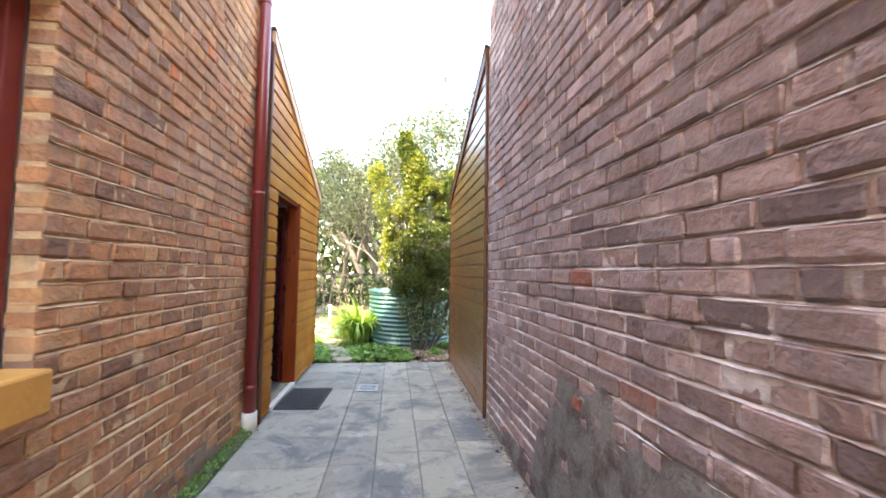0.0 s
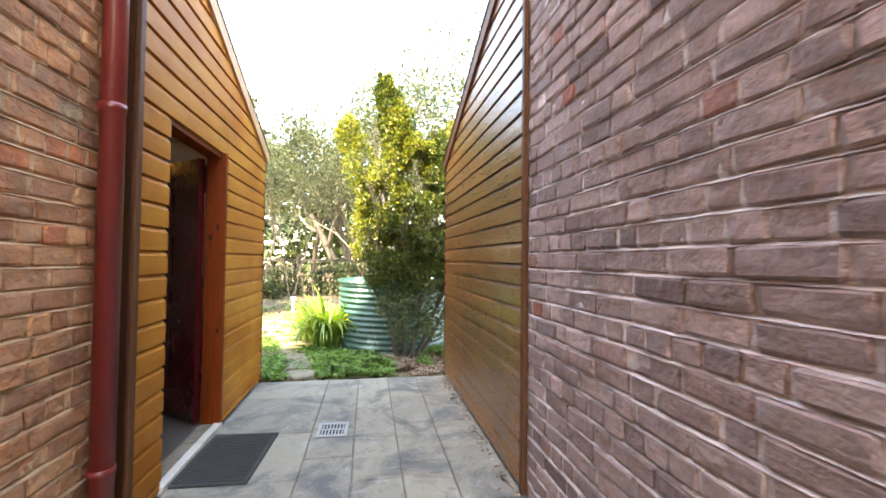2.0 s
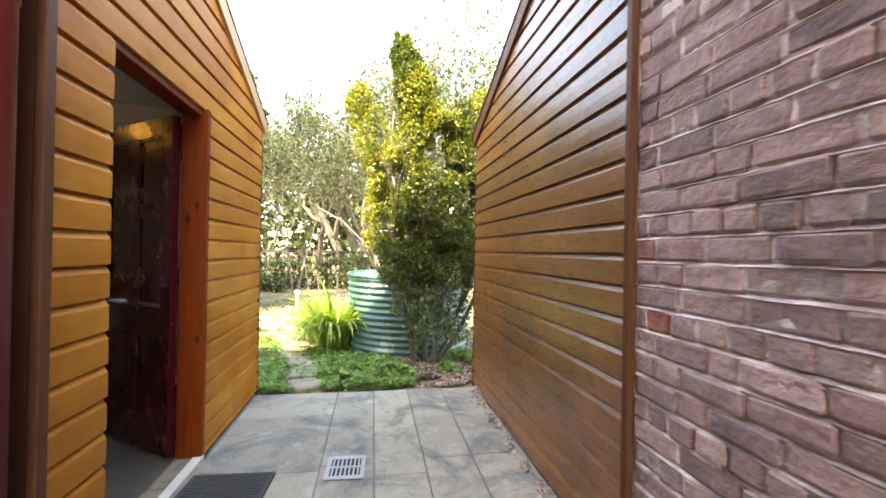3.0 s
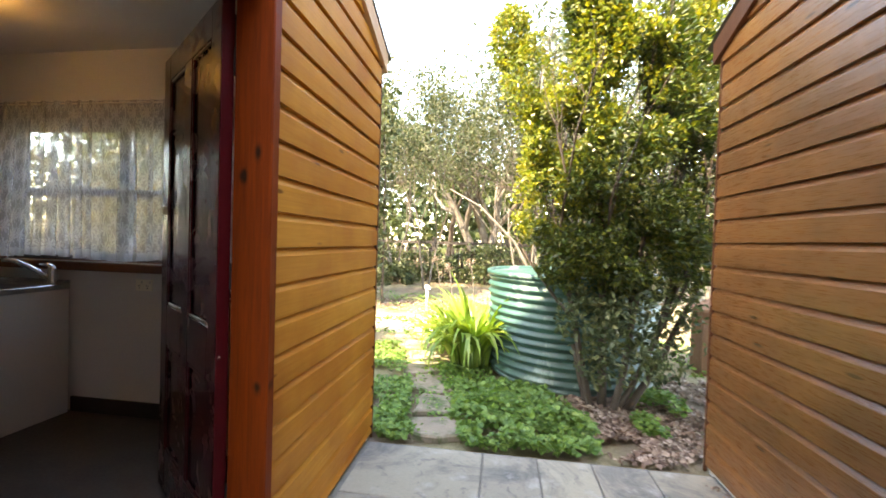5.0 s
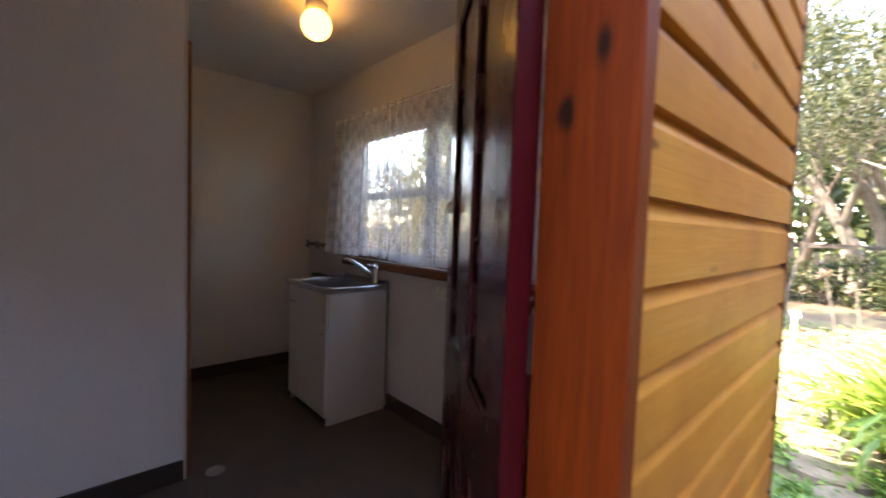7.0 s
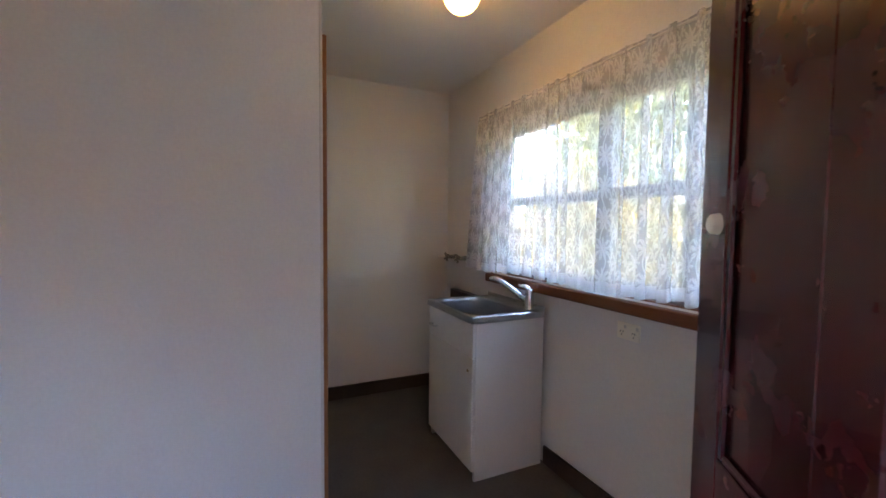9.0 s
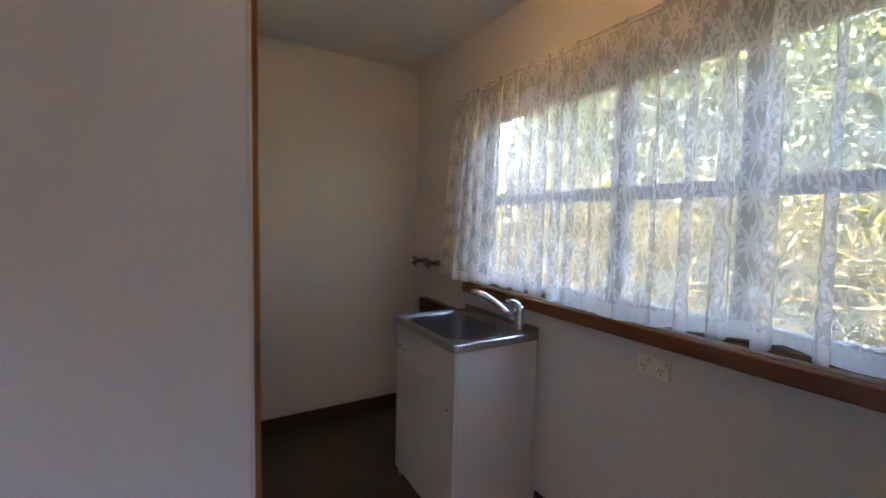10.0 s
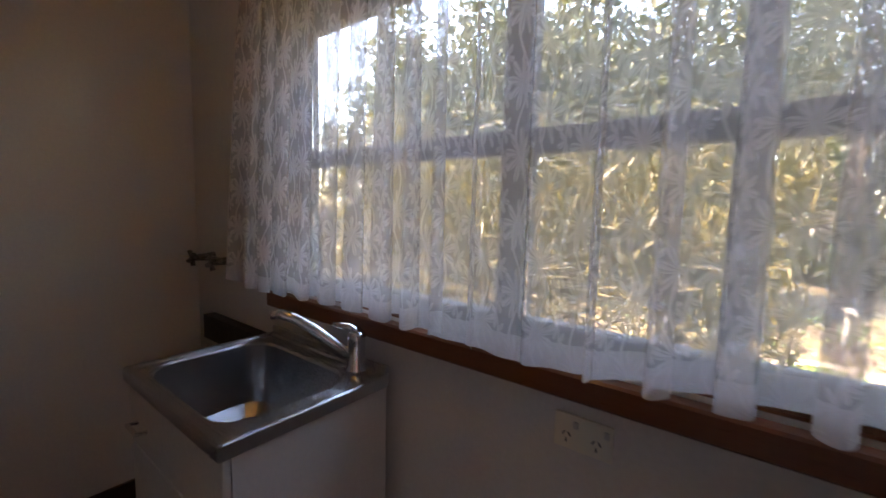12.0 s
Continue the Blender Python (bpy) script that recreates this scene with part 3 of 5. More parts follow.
for x0, x1, z0, z1 in ((BACK_X, OX0, -0.1, CEIL), (OX1, IN - 0.002, -0.1, CEIL), (OX0, OX1, -0.1, OZ0), (OX0, OX1, OZ1, CEIL)):
    box(x0, x1, WIN_Y, EAVE - 0.012, z0, z1, bm=w)
structure("wall_window", w, "wall", None, "off-white painted laundry wall with a wide window")
structure("wall_back", box(BACK_X - 0.12, BACK_X - 0.002, SOUTH_Y, EAVE - 0.012, -0.1, CEIL), "wall", None, "off-white painted end wall of the laundry")
structure("wall_inner", box(BACK_X, IN - 0.002, SOUTH_Y - 0.07, SOUTH_Y, -0.1, CEIL), "wall", None, "off-white painted inner laundry wall")
part_wall = structure("wall_partition", box(PART_X - 0.09, PART_X, SOUTH_Y + 0.002, 4.728, FLOOR, CEIL - 0.002), "wall", None, "white partition wall inside the laundry")
structure("floor", box(BACK_X - 0.1, IN - 0.002, SOUTH_Y - 0.07, EAVE - 0.014, -0.1, FLOOR), "vinyl", None, "dark brown-grey vinyl laundry floor")
structure("ceiling", box(BACK_X - 0.1, IN - 0.002, SOUTH_Y - 0.07, WIN_Y + 0.01, CEIL, CEIL + 0.02), "ceil", None, "off-white flat painted ceiling")

base = thing("baseboard", label="dark brown painted skirting board round the laundry", kind="structure")
for x0, x1, y0, y1 in ((-3.136, IN - 0.012, WIN_Y - 0.015, WIN_Y - 0.001), (BACK_X, -3.74, WIN_Y - 0.015, WIN_Y - 0.001), (BACK_X - 0.001, BACK_X + 0.014, SOUTH_Y + 0.016, WIN_Y - 0.016),
                       (PART_X + 0.001, PART_X + 0.015, SOUTH_Y + 0.016, 4.726), (PART_X + 0.016, IN - 0.012, SOUTH_Y + 0.001, SOUTH_Y + 0.015), (IN - 0.016, IN - 0.003, DOOR1 + 0.06, WIN_Y - 0.016)):
    part("skirting_length", box(x0, x1, y0, y1, FLOOR, FLOOR + 0.10, 0.003), "skirt", base)
trim = thing("trim", label="narrow varnished timber edge on the partition's end", kind="structure")
part("edge_strip", box(PART_X - 0.095, PART_X - 0.006, 4.729, 4.758, FLOOR, 2.08, 0.003), "arch", trim)
part("corner_bead", box(PART_X - 0.005, PART_X + 0.003, 4.728, 4.740, FLOOR, CEIL - 0.003, 0.002), "white", trim)


def roof(name, x0, x1, lift):
    """Corrugated sheet over a shed, with real waves across its width."""
    r = thing(name, label="corrugated metal roof of the timber shed", kind="structure")
    bm = bmesh.new()
    n = int((x1 - x0) / 0.019)
    top = []
    for i in range(n + 1):
        x = x0 + (x1 - x0) * i / n
        wv = 0.008 * math.cos(2 * math.pi * (x - x0) / 0.076)
        col = [bm.verts.new((x, y, rake(y) + lift + wv + dz)) for y, dz in ((JOIN - 0.02, 0), (EAVE + 0.12, 0), (EAVE + 0.12, -0.003), (JOIN - 0.02, -0.003))]
        top.append(col)
    for a, b in zip(top, top[1:]):
        for k in range(4):
            bm.faces.new((a[k], a[(k + 1) % 4], b[(k + 1) % 4], b[k]))
    bmesh.ops.recalc_face_normals(bm, faces=bm.faces)
    part("roof_sheet", bm, "fence", r, smooth=True)
    return r


roof("roof_left_shed", -4.6, CLAD_L + 0.03, 0.085)
roof("roof_right_shed", CLAD_R - 0.03, 5.0, 0.085)
shed_r = thing("wall_right_shed", label="brown weatherboard shed wall beside the alley", kind="structure")
w = prism([(JOIN, -0.1), (EAVE - 0.01, -0.1), (EAVE - 0.01, rake(EAVE) - 0.012), (JOIN, rake(JOIN) - 0.012)], "x", CLAD_R + 0.023, CLAD_R + 0.12)
box(CLAD_R + 0.121, 4.9, EAVE - 0.12, EAVE - 0.011, -0.1, 2.33, bm=w)
part("lining", w, "wall", shed_r)


def boards(owner, face, out, spans, phase, material):
    """Weatherboards: a part each, chamfered along the top, cut by the rake; spans(z) gives the stretches of y."""
    k0 = math.ceil((0.02 - phase) / PITCH)
    for k in range(k0 - 1, 30):
        z0 = phase + k * PITCH
        z1 = z0 + PITCH
        if z0 > rake(JOIN) - 0.02:
            break
        lo = max(z0, 0.015)
        if z1 - lo < 0.03:
            continue
        prof = [(-0.0195, lo), (0.0, lo + 0.001), (0.001, (lo + z0 + 0.094) / 2), (0.0, z0 + 0.094), (-0.0020, z0 + 0.098), (-0.0150, z0 + 0.117), (-0.0180, z1 - 0.0005), (-0.0195, z1 - 0.0005)]
        prof = [(d, z) for d, z in prof if z >= lo - 1e-6]
        for y0, y1 in spans((lo + z1) / 2):
            bm = bmesh.new()
            wob = random.uniform(-0.0012, 0.0012)
            a = [bm.verts.new((face + out * (d + wob), y0, z)) for d, z in prof]
            b = [bm.verts.new((face + out * (d - wob), max(y0 + 0.004, min(y1, EAVE - (z - 2.335) / 0.42)), z)) for d, z in prof]
            m = len(prof)
            for i in range(m):
                bm.faces.new((a[i], a[(i + 1) % m], b[(i + 1) % m], b[i]))
            bm.faces.new(a[::-1])
            bm.faces.new(b)
            bmesh.ops.recalc_face_normals(bm, faces=bm.faces)
            part("weatherboard", bm, material, owner)


def left_spans(z):
    y_top = min(EAVE - 0.002, EAVE - (z - 2.335) / 0.42 + 0.2)
    if z < DOORH + 0.01:
        return [(JOIN + 0.04, DOOR0 - 0.001), (DOOR1 + 0.047, y_top)]
    return [(JOIN + 0.04, y_top)]


boards(shed_l, CLAD_L, 1, left_spans, 1.066 - 8 * PITCH, "board_l")
boards(shed_r, CLAD_R, -1, lambda z: [(JOIN + 0.035, min(EAVE - 0.002, EAVE - (z - 2.335) / 0.42 + 0.2))], 1.27 - 10 * PITCH, "board_r")
part("corner_stop", box(CLAD_L - 0.016, CLAD_L + 0.012, JOIN - 0.005, JOIN + 0.039, 0.0, rake(JOIN) - 0.03, 0.003), "trim", shed_l)
part("end_stop", box(-1.199, CLAD_L - 0.017, JOIN - 0.0045, JOIN - 0.0005, 0.0, rake(JOIN) - 0.03), "trim", shed_l)
part("corner_stop", box(CLAD_R - 0.014, CLAD_R + 0.016, JOIN - 0.002, JOIN + 0.034, 0.0, rake(JOIN) - 0.03, 0.003), "trim", shed_r)
part("corner_stop", box(CLAD_L - 0.016, CLAD_L + 0.003, EAVE, EAVE + 0.018, -0.02, 2.34, 0.003), "trim", shed_l)
part("corner_stop", box(CLAD_R - 0.003, CLAD_R + 0.016, EAVE, EAVE + 0.018, -0.02, 2.34, 0.003), "trim", shed_r)
for owner, x0, x1 in ((shed_l, CLAD_L - 0.014, CLAD_L + 0.022), (shed_r, CLAD_R - 0.022, CLAD_R + 0.014)):
    ye, yj = EAVE + 0.06, JOIN + 0.002
    part("barge_board", prism([(yj, rake(yj) - 0.045), (ye, rake(ye) - 0.045), (ye, rake(ye) + 0.072), (yj, rake(yj) + 0.072)], "x", x0, x1), "barge" if owner is shed_l else "trim", owner)
    part("eave_fascia", box(-4.6 if owner is shed_l else x1 + 0.002, x0 - 0.002 if owner is shed_l else 4.9, EAVE + 0.035, EAVE + 0.055, 2.24, 2.36), "barge", owner)

# ---- door ----
jambs = thing("door_frame", label="red-brown stained knotty timber door frame", category="door frame", kind="structure")
part("jamb", box(IN - 0.002, CLAD_L + 0.013, DOOR1, DOOR1 + 0.044, FLOOR, DOORH + 0.044, 0.004), "jamb", jambs)
part("jamb", box(IN - 0.002, CLAD_L - 0.017, DOOR0 - 0.044, DOOR0, FLOOR, DOORH + 0.044, 0.004), "jamb", jambs)
part("head", box(IN - 0.001, CLAD_L - 0.017, DOOR0 + 0.001, DOOR1 - 0.001, DOORH, DOORH + 0.043, 0.004), "jamb", jambs)
part("threshold", box(CLAD_L - 0.035, CLAD_L + 0.020, DOOR0 - 0.02, DOOR1 + 0.03, -0.02, FLOOR + 0.010, 0.006), "step", jambs, "worn pale painted threshold")
part("sill_plate", box(IN - 0.001, CLAD_L - 0.036, DOOR0 + 0.001, DOOR1 - 0.001, -0.02, FLOOR + 0.004, 0.002), "stone", jambs)


def door_leaf():
    wid, hei, th = 0.80, 1.98, 0.04
    d = thing("door_1", (IN - 0.030, DOOR1 + 0.004, FLOOR + 0.015), "open dark maroon gloss-painted panelled door", "door", turn=143.5)
    stile, mid = 0.105, 0.38
    body = bmesh.new()
    for x0, x1, z0, z1 in ((0.004, stile, 0, hei), (wid - stile, wid, 0, hei), (0.35, 0.45, 0.2, hei - 0.11)):
        box(x0, x1, -th / 2, th / 2, z0, z1, 0.003, body)
    for z0, z1 in ((0, 0.2), (0.68, 0.86), (hei - 0.11, hei)):
        for x0, x1 in ((stile, 0.35), (0.45, wid - stile)) if 0.5 < z0 < 1.0 else ((stile, wid - stile),):
            box(x0, x1, -th / 2 + 0.0005, th / 2 - 0.0005, z0, z1, 0.002, body)
    part("leaf", body, "door", d)
    for x0, x1 in ((stile, 0.35), (0.45, wid - stile)):
        for z0, z1 in ((0.2, 0.68), (0.86, hei - 0.11)):
            pn = part("panel", box(x0 - 0.004, x1 + 0.004, -0.008, 0.008, z0 - 0.004, z1 + 0.004), "door", d)
            mould = bmesh.new()
            for s in (-1, 1):
                a, b = sorted((s * 0.0085, s * 0.0175))
                for q in ((x0, x0 + 0.016, z0, z1), (x1 - 0.016, x1, z0, z1), (x0 + 0.016, x1 - 0.016, z0, z0 + 0.016), (x0 + 0.016, x1 - 0.016, z1 - 0.016, z1)):
                    box(q[0], q[1], a, b, q[2], q[3], 0.004, mould)
            part("moulding", mould, "door", pn)
    part("hinge_edge", box(0.0, 0.0035, -th / 2 + 0.001, th / 2 - 0.001, 0.002, hei - 0.002), "door_edge", d, "brighter red chipped edge")
    for z in (0.25, 1.0, 1.72):
        part("hinge", tube([(-0.004, -0.022, z), (-0.004, -0.022, z + 0.09)], 0.006), "iron", d)
    part("door_closer", box(0.02, 0.11, -th / 2 - 0.045, -th / 2 - 0.001, 1.76, 1.94, 0.006), "iron", d, "small black metal door closer")
    # a latch cylinder on both faces
    for s in (-1, 1):
        lock = lathe([(0.0, 0.016), (0.013, 0.016), (0.018, 0.012), (0.020, 0.0)], 20)
        bmesh.ops.transform(lock, matrix=Matrix.Translation((wid - 0.075, s * th / 2, 1.288)) @ Matrix.Rotation(radians(-90 * s), 4, "X"), verts=lock.verts)
        part("latch_cylinder", lock, "cream", d, smooth=True)
    return d


door_leaf()


# ---- laundry window, curtain ----
def laundry_window():
    w = thing("window_2", label="timber sash window looking out on sunlit shrubs", category="window", kind="structure")
    fr = bmesh.new()
    ya, yb = WIN_Y + 0.03, WIN_Y + 0.09
    for x0, x1, z0, z1 in ((OX0, -3.595, OZ0, OZ1), (-2.045, OX1, OZ0, OZ1), (-3.595, -2.045, OZ0, 1.085), (-3.595, -2.045, 1.893, OZ1), (-3.595, -2.835, 1.458, 1.508), (-2.775, -2.405, 1.458, 1.508), (-2.36, -2.045, 1.458, 1.508)):
        box(x0, x1, ya, yb, z0, z1, 0.004, fr)
    part("window_frame", fr, "sash", w)
    for x0, x1 in ((-2.835, -2.775), (-2.405, -2.36)):
        part("mullion", box(x0, x1, ya - 0.004, yb + 0.004, 1.086, 1.892, 0.004), "sash", w)
    for x0, x1 in ((-3.594, -2.836), (-2.774, -2.406), (-2.359, -2.046)):
        for z0, z1 in ((1.086, 1.457), (1.509, 1.892)):
            p = part("pane", box(x0, x1, WIN_Y + 0.058, WIN_Y + 0.062, z0, z1), "glass", w)
            p.visible_shadow = False
    part("window_sill", box(-3.738, -1.78, WIN_Y - 0.042, WIN_Y - 0.002, 0.968, 1.022, 0.005), "sill", w, "varnished red-brown timber sill")
    part("reveal", box(OX0 + 0.001, OX1 - 0.001, WIN_Y + 0.001, ya - 0.001, OZ0 - 0.014, OZ0 + 0.006), "sill", w)
    arch = bmesh.new()
    for x0, x1, z0, z1 in ((-3.715, OX0, 1.024, OZ1 + 0.06), (OX1, -1.935, 1.024, OZ1 + 0.06), (OX0, OX1, OZ1, OZ1 + 0.06)):
        box(x0, x1, WIN_Y - 0.014, WIN_Y - 0.001, z0, z1, 0.003, arch)
    part("architrave", arch, "sill", w)


laundry_window()


def curtain():
    c = thing("lace_curtain", (0, WIN_Y - 0.105, 2.04), "white floral lace curtain gathered across the laundry window", "curtain")
    rng = random.Random(5)
    x0, x1, hgt, n, rows = -3.70, -1.86, 0.992, 1100, 20
    phases = [rng.uniform(0, 6.28) for _ in range(5)]

    def fold(s):
        """Depth and sideways push of the gathered cloth: uneven pleats that double back on themselves."""
        ph = 2 * math.pi * s / 0.098 + 1.7 * math.sin(s * 4.3 + phases[0]) + 1.0 * math.sin(s * 11 + phases[1])
        gain = 0.78 + 0.36 * math.sin(s * 6.1 + phases[2]) * math.sin(s * 2.3 + phases[3])
        return gain * math.cos(ph) + 0.15 * math.sin(2.7 * ph + phases[4]), gain * math.sin(ph)

    bm = bmesh.new()
    uvl = bm.loops.layers.uv.new("UVMap")
    grid, lens, arc, prev = [], [], 0.0, None
    for i in range(n + 1):
        s = (x1 - x0) * i / n
        dy, dx = fold(s)
        d = Vector((s + 0.050 * dx, 0.030 * dy))
        arc += (d - prev).length if prev else 0.0
        prev = d
        lens.append(arc)
        lip = 0.018 * abs(math.sin(s / 0.098 * math.pi + 0.8 * math.sin(s * 4.3))) + 0.010 * math.sin(s * 7 + 1)
        col = []
        for j in range(rows + 1):
            f = j / rows
            z = -f * (hgt - 0.02 + lip)
            amp = 0.018 + 0.014 * f
            if j <= 2:
                amp = 0.011
            cx = (x0 + x1) / 2
            col.append((bm.verts.new((cx + (x0 + s + (0.042 + 0.010 * f) * dx - cx) * (1 + 0.020 * f) - 0.10 * f * max(0.0, 1 - s / 0.7), amp * dy, z)), lens[-1], hgt * (1 - f)))
        grid.append(col)
    for a, b in zip(grid, grid[1:]):
        for j in range(rows):
            f = bm.faces.new((a[j][0], a[j + 1][0], b[j + 1][0], b[j][0]))
            for loop, (_, u, v) in zip(f.loops, (a[j], a[j + 1], b[j + 1], b[j])):
                loop[uvl].uv = (u, v)
    part("lace", bm, "lace", c, smooth=True)
    part("curtain_wire", tube([(x0 - 0.02, 0.0, -0.018), (x1 + 0.03, 0.0, -0.018)], 0.005, 8), "white", c)
    for x in (x0 - 0.02, x1 + 0.03):
        part("hook", box(x - 0.004, x + 0.004, 0.0, 0.104, -0.024, -0.012, 0.002), "brass", c)


curtain()


# ---- laundry things ----
def sink_unit():
    x0, x1, y0, y1, top = -3.705, -3.125, 5.455, 5.903, 0.880
    s = thing("laundry_tub", (0, 0, FLOOR), "white laminate laundry cabinet with a stainless steel tub", "laundry tub")
    h = top - FLOOR
    body = bmesh.new()
    box(x0 + 0.012, x0 + 0.03, y0 + 0.03, y1, 0, h - 0.03, 0.001, body)
    box(x1 - 0.03, x1 - 0.012, y0 + 0.03, y1, 0, h - 0.03, 0.001, body)
    box(x0 + 0.03, x1 - 0.03, y0 + 0.08, y0 + 0.09, 0, 0.06, 0, body)
    box(x0 + 0.03, x1 - 0.03, y0 + 0.03, y1, 0.06, 0.075, 0, body)
    part("cabinet_body", body, "lam", s)
    part("drawer_front", box(x0 + 0.013, x1 - 0.013, y0 + 0.012, y0 + 0.029, 0.64, h - 0.032, 0.002), "lam", s)
    door = part("cabinet_door", box(x0 + 0.013, x1 - 0.013, y0 + 0.012, y0 + 0.029, 0.055, 0.636, 0.002), "lam", s)
    part("door_knob", box(x1 - 0.062, x1 - 0.048, y0 + 0.004, y0 + 0.0118, 0.56, 0.574, 0.003), "brass", door)
    part("handle", tube([(x0 + 0.07, y0 + 0.012, 0.71), (x0 + 0.07, y0 - 0.012, 0.712), (x0 + 0.14, y0 - 0.012, 0.712), (x0 + 0.14, y0 + 0.012, 0.71)], 0.006, 8), "chrome", s)
    # bench top with a deep bowl
    bm = bmesh.new()
    bx0, bx1, by0, by1 = x0 + 0.045, x1 - 0.065, y0 + 0.040, y1 - 0.075

    def ring(xa, xb, ya, yb, r, z, k=6):
        pts = []
        for cx, cy, a0 in ((xb - r, yb - r, 0), (xa + r, yb - r, 90), (xa + r, ya + r, 180), (xb - r, ya + r, 270)):
            for i in range(k + 1):
                a = radians(a0 + 90 * i / k)
                pts.append(bm.verts.new((cx + r * math.cos(a), cy + r * math.sin(a), z)))
        return pts

    rings = [ring(x0, x1, y0, y1, 0.008, h - 0.034), ring(x0, x1, y0, y1, 0.008, h - 0.004), ring(x0 + 0.004, x1 - 0.004, y0 + 0.004, y1 - 0.004, 0.008, h),
             ring(x0 + 0.02, x1 - 0.02, y0 + 0.02, y1 - 0.02, 0.01, h - 0.001), ring(x0 + 0.026, x1 - 0.026, y0 + 0.026, y1 - 0.026, 0.012, h - 0.006), ring(bx0 - 0.006, bx1 + 0.006, by0 - 0.006, by1 + 0.006, 0.085, h - 0.006), ring(bx0, bx1, by0, by1, 0.082, h - 0.012),
             ring(bx0 + 0.012, bx1 - 0.012, by0 + 0.012, by1 - 0.012, 0.075, h - 0.20), ring(bx0 + 0.04, bx1 - 0.04, by0 + 0.04, by1 - 0.04, 0.06, h - 0.235)]
    for a, b in zip(rings, rings[1:]):
        m = len(a)
        for i in range(m):
            bm.faces.new((a[i], a[(i + 1) % m], b[(i + 1) % m], b[i]))
    bm.faces.new(rings[-1][::-1])
    bmesh.ops.recalc_face_normals(bm, faces=bm.faces)
    tub = part("tub_top", bm, "steel", s, "brushed stainless steel tub top")
    part("drain", lathe([(0.032, 0.001), (0.034, 0.004), (0.026, 0.005), (0.02, 0.002), (0.0, 0.002)], 20, None, ((bx0 + bx1) / 2, (by0 + by1) / 2, h - 0.236)), "chrome", tub, smooth=True)
    part("splash_lip", box(x0, x1, y1 - 0.012, y1, h + 0.0005, h + 0.022, 0.003), "steel", tub)
    return s


sink_unit()


def tap():
    top = 0.880
    t = thing("mixer_tap", (-3.222, 5.868, top - 0.004), "chrome single-lever mixer tap on the steel tub", "tap")
    part("tap_body", lathe([(0.030, 0), (0.030, 0.006), (0.025, 0.012), (0.0245, 0.085), (0.026, 0.098), (0.022, 0.110), (0.0, 0.112)], 20), "chrome", t, smooth=True)
    pts = [(-0.010, -0.008, 0.040), (-0.045, -0.040, 0.075), (-0.090, -0.080, 0.118), (-0.125, -0.112, 0.146), (-0.152, -0.136, 0.158), (-0.172, -0.152, 0.154)]
    part("spout", tube(pts, [0.016, 0.0155, 0.015, 0.0145, 0.014, 0.012], 12), "chrome", t, smooth=True)
    part("lever", tube([(0.008, 0.006, 0.106), (-0.018, -0.014, 0.122), (-0.050, -0.040, 0.128)], [0.014, 0.011, 0.007], 10), "chrome", t, smooth=True)


tap()


def wall_taps():
    t = thing("wall_tap_pair", (-4.10, WIN_Y, 1.095), "pair of small tarnished washing machine taps on the wall", "tap")
    part("pipe", tube([(-0.19, -0.034, 0.0), (0.16, -0.034, 0.0)], 0.010, 10), "tapmetal", t, smooth=True)
    part("thin_pipe", tube([(-0.318, -0.075, -0.008), (-0.18, -0.038, 0.0)], 0.005, 8), "ivory", t, smooth=True)
    for x in (-0.15, 0.035):
        v = part("valve", tube([(x, 0.0, 0), (x, -0.035, 0), (x, -0.085, 0.0)], [0.022, 0.016, 0.013], 12), "tapmetal", t, smooth=True)
        for a in (0.5, 0.5 + math.pi / 2):
            dx, dz = 0.034 * math.cos(a), 0.034 * math.sin(a)
            part("cross_handle", tube([(x - dx, -0.09, -dz), (x, -0.09, 0), (x + dx, -0.09, dz)], [0.010, 0.006, 0.010], 8), "tapmetal", v, smooth=True)


wall_taps()


def gas_cylinder():
    g = thing("gas_cylinder", (-1.84, 5.66, FLOOR), "slim cream cylinder with a black valve and dark handle", "cylinder")
    part("body", lathe([(0.0, 0.0), (0.075, 0.0), (0.08, 0.01), (0.08, 0.74), (0.07, 0.79), (0.035, 0.83), (0.0, 0.83)], 28), "cream", g, smooth=True)
    neck = part("valve", lathe([(0.03, 0.825), (0.03, 0.85), (0.036, 0.855), (0.036, 0.87), (0.024, 0.875), (0.022, 0.90), (0.032, 0.905), (0.032, 0.915), (0.02, 0.93), (0.0, 0.932)], 20), "iron", g, smooth=True)
    part("valve_collar", lathe([(0.031, 0.842), (0.04, 0.845), (0.04, 0.852), (0.031, 0.854)], 20), "chrome", neck, smooth=True)
    part("handle_loop", tube([(-0.02, 0, 0.90), (-0.035, 0, 0.95), (-0.06, 0, 0.995), (0.06, 0, 1.0), (0.035, 0, 0.95), (0.02, 0, 0.90)], 0.008, 8), "iron", g, smooth=True)


gas_cylinder()


def upstand():
    b = thing("timber_upstand", (-3.93, WIN_Y - 0.03, 0.80), "dark stained board fixed behind the tub", "board")
    part("board", box(-0.32, 0.19, -0.022, 0.029, -0.06, 0.045, 0.003), "skirt", b)


upstand()


